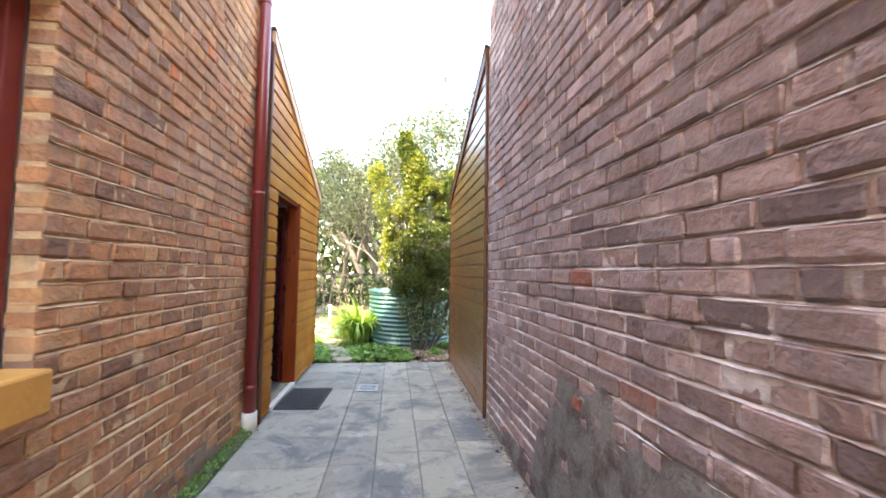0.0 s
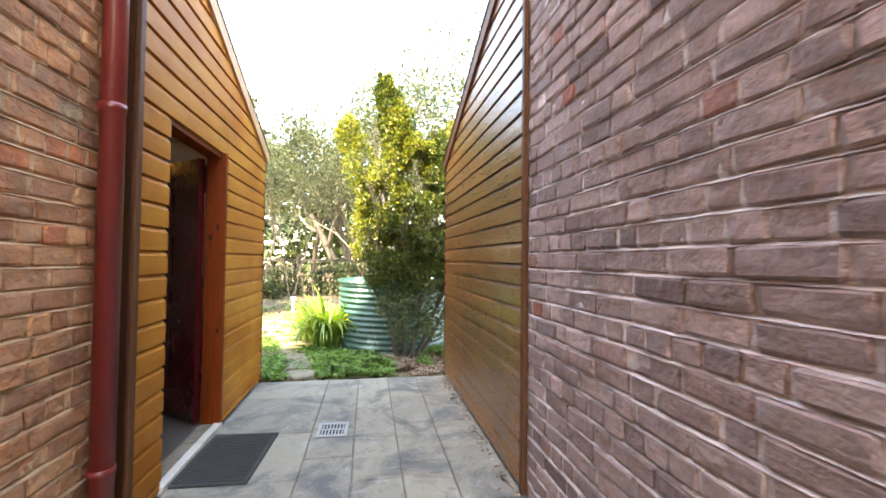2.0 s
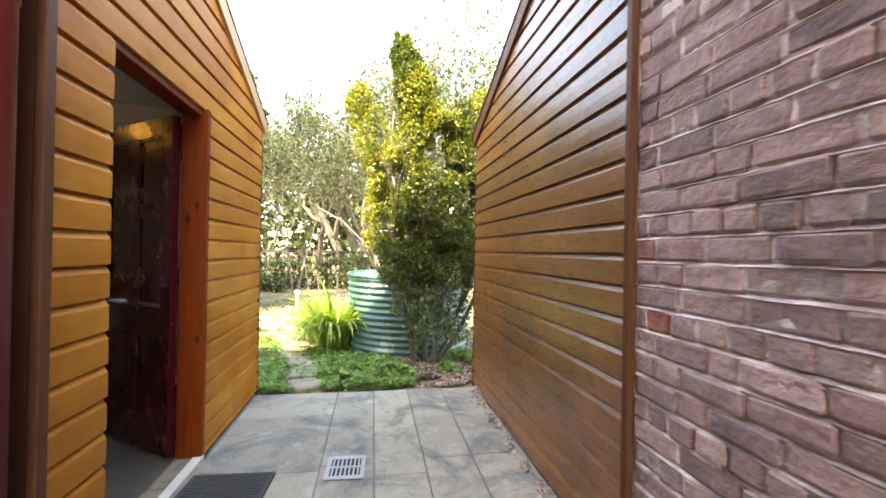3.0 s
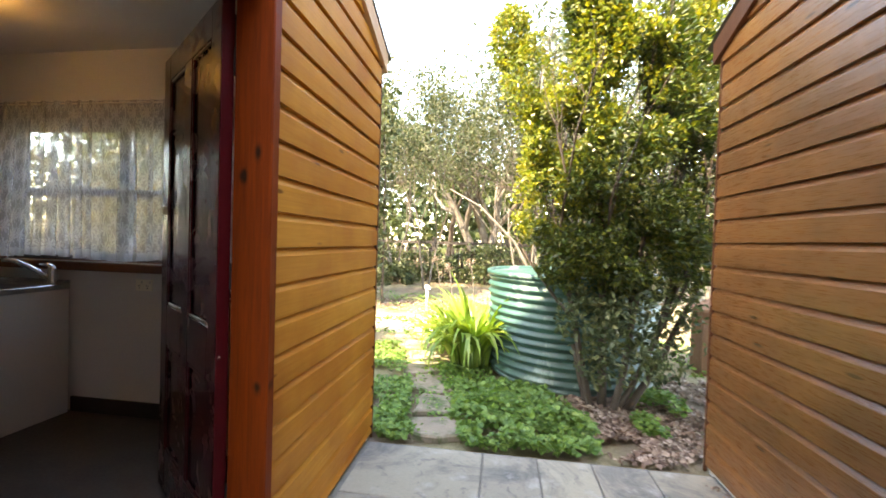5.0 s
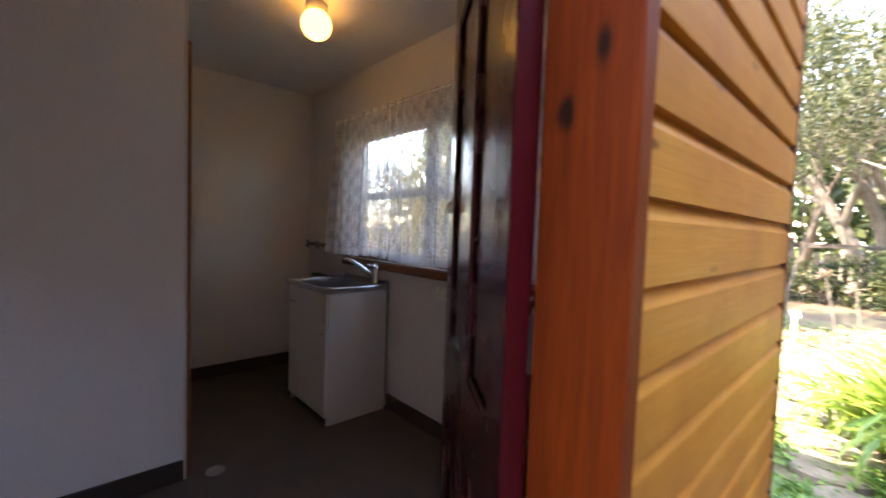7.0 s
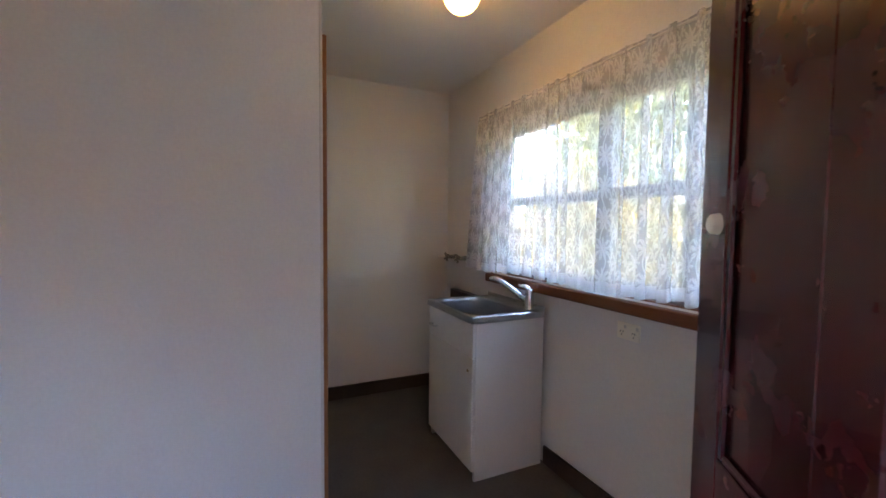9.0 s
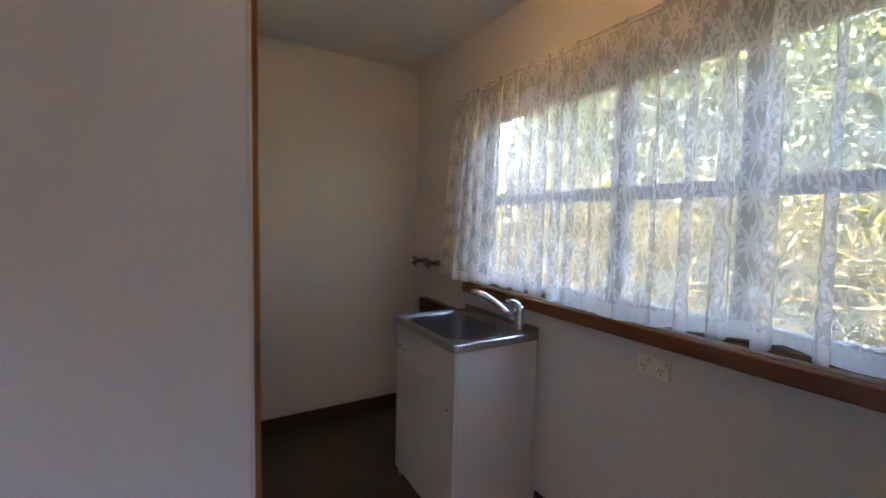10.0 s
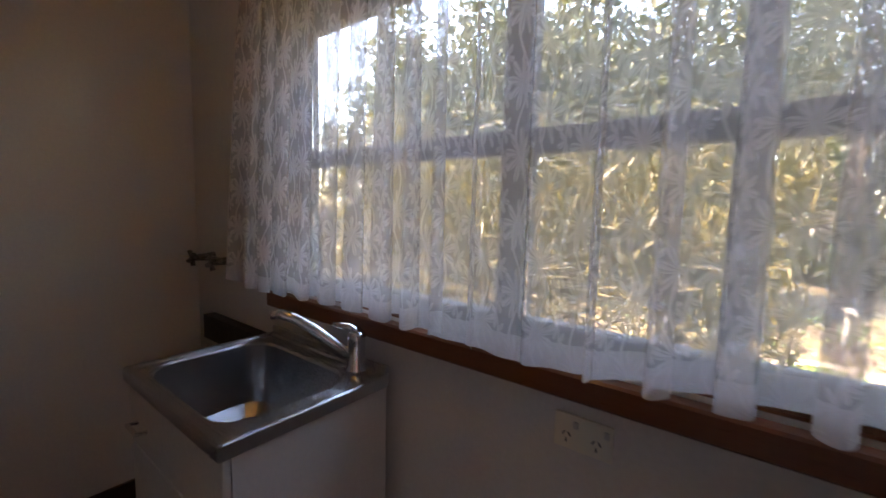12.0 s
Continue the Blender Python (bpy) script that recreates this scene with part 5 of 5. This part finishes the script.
def fence():
    f = thing("garden_fence", (0, 15.9, 0.1), "dark weathered timber paling fence with a top rail", "fence")
    rng = random.Random(3)
    me = []
    for v in range(5):
        bm = box(-0.048, 0.048, -0.009, 0.009, 0, 1.02 + 0.03 * rng.random(), 0.003)
        m = bpy.data.meshes.new("paling")
        bm.to_mesh(m)
        bm.free()
        me.append(m)
    for i in range(110):
        x = -9 + i * 0.145
        if rng.random() < 0.22:
            continue
        mesh_part("paling", me[i % 5], "fence", f, m=pose(x, 0.03, -0.1 + rng.uniform(-0.02, 0.02), 0, rng.uniform(-1.5, 1.5), 0))
    for i in range(8):
        part("post", box(-9 + i * 2.2, -8.88 + i * 2.2, -0.10, 0.02, -0.2, 1.25, 0.006), "fence", f)
    for z in (0.35, 1.08):
        part("rail", box(-9, 7, -0.045, 0.018, z - 0.045, z + 0.045, 0.004), "fence", f)


fence()


def tree(seed, height, material, leaf, per, size, depth=4, label="", lean=(0, 0), spread=0.55, girth=0.022):
    rng = np.random.default_rng(seed)
    t = thing("tree", label=label, category="tree", group="garden trees")
    wood, tips = bmesh.new(), []
    for k in range(rng.integers(1, 4)):
        d = Vector((rng.normal(lean[0], 0.3), rng.normal(lean[1], 0.3), 1)).normalized()
        branch(wood, rng, Vector((rng.normal(0, 0.15), rng.normal(0, 0.15), -0.1)), d, height * 0.40, height * girth, depth, tips, 0.22, 7, (2, 3), spread, 0.18, 0.70)
    part("trunk", wood, material, t, smooth=True)
    mesh_part("crown", crown_leaves("crown", rng, tips, per, height * 0.035, size), leaf, t)
    return t


kinds = [tree(31, 4.2, "bark_w", "leaf_tree", 4, 0.07, 5, "pale many-branched garden tree with sparse sunlit leaves", girth=0.005),
         tree(32, 5.2, "twig", "leaf_tree", 3, 0.075, 5, "grey twiggy garden tree, thinly leaved", girth=0.007),
         tree(33, 8.5, "bark_w", "leaf_far", 9, 0.13, 4, "tall pale-trunked tree behind the garden", spread=0.5),
         tree(34, 7.0, "bark", "leaf_far", 12, 0.13, 4, "leafy green tree behind the garden"),
         tree(35, 9.0, "twig", "leaf_tree", 1, 0.06, 5, "tall bare twiggy tree behind the garden", girth=0.009)]
spots = [(0, -1.9, 13.4, 0, 1.35), (0, 0.2, 12.9, 120, 1.3), (1, -3.4, 14.6, 40, 1.0), (1, 0.9, 14.3, 200, 1.1), (0, -0.7, 14.8, 250, 1.5), (2, 1.6, 17.5, 10, 1.0), (2, -1.0, 21.0, 140, 1.1), (3, -4.5, 19.0, 60, 1.0),
         (3, 3.6, 17.0, 190, 1.05), (1, 3.0, 13.5, 300, 1.0), (3, 6.5, 20.0, 20, 1.1), (3, -8.5, 20.5, 90, 1.0), (2, -6.0, 16.5, 280, 0.9), (3, 0.6, 24.0, 230, 1.2), (3, -3.0, 25.0, 170, 1.15), (1, -5.8, 13.2, 150, 0.9), (1, 2.3, 11.6, 80, 1.35), (0, 3.2, 10.4, 30, 1.3), (4, 1.2, 15.6, 60, 1.0), (4, -1.0, 18.2, 10, 1.1), (4, 2.7, 14.2, 330, 1.0), (1, 2.4, 14.8, 20, 1.55), (3, 3.4, 15.4, 45, 1.2)]
used = set()
for k, x, y, a, s in spots:
    m = pose(x, y, 0.06, 0, 0, a)
    if k in used:
        ob = copy_thing(kinds[k], m)
    else:
        ob = kinds[k]
        ob.matrix_basis = m
        used.add(k)
    ob.scale = (s, s, s)


def leaning_limb():
    t = thing("pale_bare_trunk", (0.10, 9.3, 0.0), "pale bare leaning trunk behind the tank", "tree")
    bm = bmesh.new()
    tube([(0.25, 0, 0), (0.05, 0.05, 0.7), (-0.25, 0.12, 1.25), (-0.75, 0.2, 1.75), (-1.2, 0.25, 2.0)], [0.026, 0.023, 0.020, 0.015, 0.008], 10, bm)
    tube([(0.22, 0.1, 0), (0.42, 0.2, 1.2), (0.20, 0.3, 2.2), (0.02, 0.4, 2.9), (0.10, 0.5, 3.8)], [0.034, 0.030, 0.027, 0.021, 0.010], 10, bm)
    part("trunk", bm, "bark_w", t, smooth=True)


leaning_limb()


def hedge(name, label, centre, half, n, size, leaf, seed, strap=False):
    rng = np.random.default_rng(seed)
    h = thing(name, (*centre, 0.0), label, "shrub", "shrubs along the fence" if name == "dark_shrub" else "")
    pos = []
    while len(pos) < n:
        p = np.array((rng.uniform(-half[0], half[0]), rng.uniform(-half[1], half[1]), rng.uniform(0.02, 1) ** 0.8 * half[2]))
        top = half[2] * (0.72 + 0.35 * noise.noise(Vector(((p[0] + centre[0]) * 0.9, p[1], seed))))
        if p[2] < top and noise.noise(Vector(p * 2.5)) > -0.25:
            pos.append(p)
    way = rng.normal(0, 0.6, (n, 3)) + (0, 0, 0.5 if strap else 0.1)
    L = rng.uniform(size * 0.6, size * 1.4, n)
    mesh_part("foliage", leaf_mesh("foliage", pos, way, unit(n, rng, 1.0), L, L * (0.10 if strap else 0.5)), leaf, h)
    for i in range(8):
        x = rng.uniform(-half[0], half[0])
        wood = bmesh.new()
        tube([(x, 0, -0.05), (x + rng.normal(0, 0.1), rng.normal(0, 0.1), half[2] * 0.4), (x + rng.normal(0, 0.2), rng.normal(0, 0.15), half[2] * 0.75)], [0.025, 0.018, 0.007], 6, wood)
        part("stem", wood, "bark", h)


hedge("grassy_shrub", "sunlit narrow-leaved shrub outside the laundry window", (-3.9, 8.0), (1.75, 0.55, 2.3), 12000, 0.14, "leaf_straw", 41, True)
hedge("grassy_shrub", "sunlit narrow-leaved shrub outside the laundry window", (-6.4, 8.6), (1.2, 0.6, 2.8), 5500, 0.16, "leaf_straw", 42, True)
hedge("tall_hedge", "tall sunlit hedge of mixed leaves beyond the laundry window", (-5.6, 11.2), (3.1, 0.7, 6.0), 19000, 0.13, "leaf_tree", 43)
for i, (x, y, w, hh) in enumerate(((-5.0, 15.2, 1.6, 1.4), (-2.2, 15.3, 1.5, 1.2), (0.6, 15.0, 1.6, 1.4), (3.4, 15.4, 1.6, 1.7), (-3.6, 14.3, 1.0, 0.7))):
    hedge("dark_shrub", "dark green low shrub along the fence", (x, y), (w, 0.45, hh), 2600, 0.10, "leaf_far", 50 + i)


def far_woods():
    """Leaf masses of the woods beyond the garden, ragged at the top."""
    rng = np.random.default_rng(77)
    pos = []
    while len(pos) < 30000:
        x = rng.uniform(-32, 32)
        y = rng.uniform(27, 36)
        top = 6.5 + 5.5 * min(1.0, max(0.0, (-x - 4.0) / 5.0)) + 3.0 * noise.noise(Vector((x * 0.16, 1.0, 0))) + 1.6 * noise.noise(Vector((x * 0.7, 4.0, 0)))
        z = rng.uniform(0, 1) ** 0.8 * top
        if noise.noise(Vector((x * 0.6, y * 0.6, z * 0.6))) > -0.18:
            pos.append((x, y, z))
    n = len(pos)
    L = rng.uniform(0.32, 0.75, n)
    me = leaf_mesh("far_woods", pos, rng.normal(0, 1, (n, 3)), unit(n, rng, 0.8), L, L * 0.55)
    tagged(mesh_part("far_woods", me, "leaf_far"), "distant pale green woodland beyond the fence", "trees", "", "stuff")


far_woods()


# ---- paving slabs, bricks: the many pieces last ----
def paving_slabs():
    rng = random.Random(12)
    cols = [(-1.095, -0.41), (-0.41, -0.10), (-0.10, 0.20), (0.20, 0.50), (0.50, 0.838)]
    starts = [5.98] * 5
    for c, (x0, x1) in enumerate(cols):
        y = starts[c]
        first = [0.50, 0.95, 0.95, 0.62, 0.62][c]
        while y > -2.0:
            d = first if first else rng.choice((0.46, 0.46, 0.62, 0.31) if c else (0.66, 0.8, 0.5))
            first = None
            g = 0.0022
            dz = rng.uniform(-0.0015, 0.0015)
            xe0, xe1 = x0 + g + rng.uniform(0, 0.003), x1 - g - rng.uniform(0, 0.003)
            bm = bmesh.new()
            lo, hi = max(y - d, -2.0) + g, y - g
            b = [bm.verts.new(v) for v in ((xe0, lo, -0.03), (xe1, lo, -0.03), (xe1, hi, -0.03), (xe0, hi, -0.03))]
            t = [bm.verts.new((x, yy, -0.004 + dz)) for x, yy in ((xe0, lo), (xe1, lo), (xe1, hi), (xe0, hi))]
            e = 0.005
            u = [bm.verts.new((x, yy, dz + rng.uniform(-0.001, 0.001))) for x, yy in ((xe0 + e, lo + e), (xe1 - e, lo + e), (xe1 - e, hi - e), (xe0 + e, hi - e))]
            for p, q in ((b, t), (t, u)):
                for i in range(4):
                    bm.faces.new((p[i], p[(i + 1) % 4], q[(i + 1) % 4], q[i]))
            bm.faces.new(u)
            part("slab", bm, "slab", paving)
            y -= d


paving_slabs()


NX, NZ = 4, 4
RING = [(i, 0) for i in range(NX)] + [(NX - 1, j) for j in range(1, NZ)] + [(i, NZ - 1) for i in range(NX - 2, -1, -1)] + [(0, j) for j in range(NZ - 2, 0, -1)]
BRICK_FACES = [(j * NX + i, j * NX + i + 1, (j + 1) * NX + i + 1, (j + 1) * NX + i) for j in range(NZ - 1) for i in range(NX - 1)]
BRICK_FACES += [(NX * NZ + k, NX * NZ + (k + 1) % len(RING), RING[(k + 1) % len(RING)][1] * NX + RING[(k + 1) % len(RING)][0], RING[k][1] * NX + RING[k][0]) for k in range(len(RING))]


def brick_verts(length, height, depth, rng):
    """A worn brick facing +x, its face about x = 0: an uneven front with rounded, chipped edges, and sides going back."""
    hl, hh = length / 2, height / 2
    v = []
    ws = [-1, -1 + 0.020 / height, 1 - 0.020 / height, 1]
    us = [-1, -1 + 0.020 / length, 1 - 0.020 / length, 1]
    for j, w in enumerate(ws):
        for i, u in enumerate(us):
            rim = (i in (0, NX - 1)) + (j in (0, NZ - 1))
            back = -(0.0035 + rng.uniform(0, 0.0065)) * (rim > 0) - 0.004 * (rim == 2) + rng.uniform(-0.0026, 0.0026)
            cut = rng.uniform(0.003, 0.012) * (rim == 2)
            v.append((back, u * (hl - cut) + rng.uniform(-0.004, 0.004), w * (hh - cut) + rng.uniform(-0.0032, 0.0032)))
    v += [(-depth, v[j * NX + i][1], v[j * NX + i][2]) for i, j in RING]
    return v


def dip_at(y, z, seed):
    """How far the courses sag or rise along an old wall."""
    return 0.011 * noise.noise(Vector((y * 0.7, z * 0.6, seed)))


def mortar_sheet(owner, face, out, y0, y1, material, seed):
    """Mortar struck at a slope: under each course it lies deep, and it runs out to the top edge of the bricks below."""
    ny, nc = int((y1 - y0) / 0.013), 54
    zs = [(-0.0415, -0.0062)]
    for k in range(nc):
        zb = (k + 1) * COURSE
        zs += [(zb - 0.066, -0.0062), (zb - 0.040, -0.0062), (zb - 0.016, -0.0064), (zb - 0.0072, -0.0060), (zb - 0.0052, -0.0004), (zb + 0.0045, -0.0125)]
    verts, faces, nz = [], [], len(zs)
    for i in range(ny + 1):
        y = y0 + (y1 - y0) * i / ny
        for z, deep in zs:
            lump = 0.0035 * noise.noise(Vector((y * 9, z * 11, seed))) + 0.003 * noise.noise(Vector((y * 31, z * 37, seed + 3))) + 0.0065 * min(0.15, noise.noise(Vector((y * 2.3, z * 3.1, seed + 8))))
            verts.append((face + out * min(deep + lump, -0.0018 if deep < -0.003 else 0.0004), y, z + dip_at(y, z, seed) + 0.0025 * noise.noise(Vector((y * 14, z * 9, seed + 5)))))
    for i in range(ny):
        for j in range(nz - 1):
            a = i * nz + j
            q = (a, a + 1, a + nz + 1, a + nz)
            faces.append(q[::-1] if out > 0 else q)
    me = bpy.data.meshes.new("mortar")
    me.from_pydata(verts, [], faces)
    mesh_part("mortar", me, material, owner)


mortar_sheet(house_left, BRICK_L, 1, W1 + 0.006, JOIN - 0.006, "mortar_l", 61)
mortar_sheet(house_right, BRICK_R, -1, -0.9, JOIN - 0.006, "mortar_r", 62)


def brick_wall(owner, face, out, y0, y1, seed, single, joined, hole=None, near=None):
    """Courses of stretchers with a header course every fourth; near(y, z) picks the bricks that stand alone."""
    rng = random.Random(seed)
    bed = 0.009
    kinds = {}
    for ln in (0.218, 0.104):
        kinds[ln] = []
        for k in range(14):
            me = bpy.data.meshes.new("brick")
            me.from_pydata(brick_verts(ln, COURSE - bed, 0.098, rng), [], BRICK_FACES)
            me.materials.append(M[single])
            kinds[ln].append(me)
    verts, faces, made = [], [], 0
    turn = Matrix.Identity(4) if out > 0 else Matrix.Rotation(math.pi, 4, "Z")
    for k in range(int((HOUSE_H if out > 0 else RIGHT_H) / COURSE)):
        z = (k + 0.5) * COURSE
        head = k % 4 == 0
        ln = 0.104 if head else 0.218
        top, first = y1, True
        while top > y0 + 0.02:
            ln = (0.104 if rng.random() < 0.86 else 0.218) if head else (0.218 if rng.random() < 0.80 else 0.104)
            long = ln * rng.uniform(0.92, 1.08)
            if first:
                long *= 1.0 if k % 2 else 0.52
                first = False
            low = max(top - long, y0)
            if hole and hole[2] < z < hole[3] and hole[1] > low - 0.05 and top > hole[1]:
                low = hole[1]
            inside = hole and hole[2] < z < hole[3] and top <= hole[1] + 0.001 and low >= hole[0] - 0.3
            length, yc = top - low, (low + top) / 2
            top = low - rng.uniform(0.006, 0.011)
            if inside or length < 0.025 or (out > 0 and yc > REAR_Y and z > REAR_H - 0.05):
                continue
            dip = dip_at(yc, z, seed) + 0.002 * noise.noise(Vector((yc * 5, k * 3.0, seed)))
            off = pose(face + out * rng.uniform(-0.0045, 0.0035), yc, z + dip, rng.uniform(-1.3, 1.3), 0, rng.uniform(-1.0, 1.0)) @ turn
            tall = rng.uniform(0.95, 1.04)
            if near(yc, z) and abs(length / ln - 1) < 0.1 and made < 300:
                mesh_part("brick", rng.choice(kinds[ln]), None, owner, m=off @ Matrix.Diagonal((1, length / ln, tall, 1)))
                made += 1
            else:
                b = len(verts)
                verts += [tuple(off @ Vector((v[0], v[1], v[2] * tall))) for v in brick_verts(length, COURSE - bed, 0.098, rng)]
                faces += [tuple(i + b for i in f) for f in BRICK_FACES]
    me = bpy.data.meshes.new("further_bricks")
    me.from_pydata(verts, [], faces)
    mesh_part("further_bricks", me, joined, owner, kind="stuff", smooth=False)


brick_wall(house_left, BRICK_L, 1, -1.0, JOIN - 0.005, 61, "brick_l", "brick_li", (W0, W1, WZ0, WZ1), lambda y, z: y > 1.5 and 0.1 < z < 2.9)
brick_wall(house_right, BRICK_R, -1, -1.0, JOIN - 0.005, 62, "brick_r", "brick_ri", None, lambda y, z: y > 0.6 and 0.05 < z < 2.2)


def render_patch(owner, face, out, tops, seed, material, proud, label):
    """Cement smeared over the foot of an old wall, feathered so that bricks show through towards its edge; tops: heights (y, z)."""
    def fbm(y, z, k):
        return noise.noise(Vector((y * k, z * k, seed))) + 0.5 * noise.noise(Vector((y * k * 2.3, z * k * 2.3, seed + 4))) + 0.25 * noise.noise(Vector((y * k * 5.1, z * k * 5.1, seed + 9)))

    ys = [p[0] for p in tops]
    ny = int((ys[-1] - ys[0]) / 0.012)
    nz = 48
    verts, faces = [], []
    for i in range(ny + 1):
        y = ys[0] + (ys[-1] - ys[0]) * i / ny
        top = max(0.03, float(np.interp(y, ys, [p[1] for p in tops])) + 0.10 * fbm(y, 0.0, 4.0))
        for j in range(nz + 1):
            z = top * j / nz
            t = max(0.0, min(1.0, (top - z) / 0.15, (y - ys[0]) / 0.12, (ys[-1] - y) / 0.12))
            deep = -0.010 + (0.010 + proud) * t ** 0.7 + 0.0060 * fbm(y, z, 5.5) + 0.0012 * fbm(y, z, 28.0)
            verts.append((face + out * deep, y, z))
    for i in range(ny):
        for j in range(nz):
            q = (i * (nz + 1) + j, i * (nz + 1) + j + 1, (i + 1) * (nz + 1) + j + 1, (i + 1) * (nz + 1) + j)
            faces.append(q if out < 0 else q[::-1])
    me = bpy.data.meshes.new("render_patch")
    me.from_pydata(verts, [], faces)
    mesh_part("render_patch", me, material, owner, label, smooth=True)


render_patch(house_right, BRICK_R, -1, [(0.2, 0.76), (1.2, 0.80), (2.0, 0.84), (2.28, 0.50), (2.45, 0.24), (2.9, 0.17), (3.6, 0.06)], 4, "render", 0.0045, "patchy grey-brown cement render at the wall's foot")
render_patch(house_left, BRICK_L, 1, [(1.57, 0.42), (2.4, 0.34), (3.0, 0.22), (3.5, 0.10)], 14, "render_l", -0.0015, "earthy crumbling mortar smeared over the brick foot")


def foot_debris():
    """Grit and dry leaves gathered along the foot of the right-hand wall, weeds along the other."""
    rng = np.random.default_rng(90)
    n = 420
    y = rng.uniform(0.8, 5.9, n)
    pos = np.stack([BRICK_R - 0.02 - np.abs(rng.normal(0, 0.035, n)) - 0.015 * (y > 3.6), y, rng.uniform(0.004, 0.02, n)], 1)
    L = rng.uniform(0.015, 0.045, n)
    tagged(mesh_part("leaf_litter", leaf_mesh("leaf_litter", pos, rng.normal(0, 1, (n, 3)) * (1, 1, 0.2), unit(n, rng, 2.5), L, L * 0.6), "leaf_dry"), "dry leaf grit along the wall's foot", "leaf litter", "", "stuff")
    n = 700
    y = rng.uniform(1.2, 3.5, n)
    pos = np.stack([BRICK_L + 0.005 + np.abs(rng.normal(0, 0.05, n)), y, rng.uniform(0.008, 0.04, n)], 1)
    L = rng.uniform(0.012, 0.03, n)
    tagged(mesh_part("moss_tufts", leaf_mesh("moss_tufts", pos, rng.normal(0, 1, (n, 3)), unit(n, rng, 1.5), L, L * 0.7), "leaf_ground"), "tiny green weeds along the brick foot", "ground cover", "", "stuff")


foot_debris()
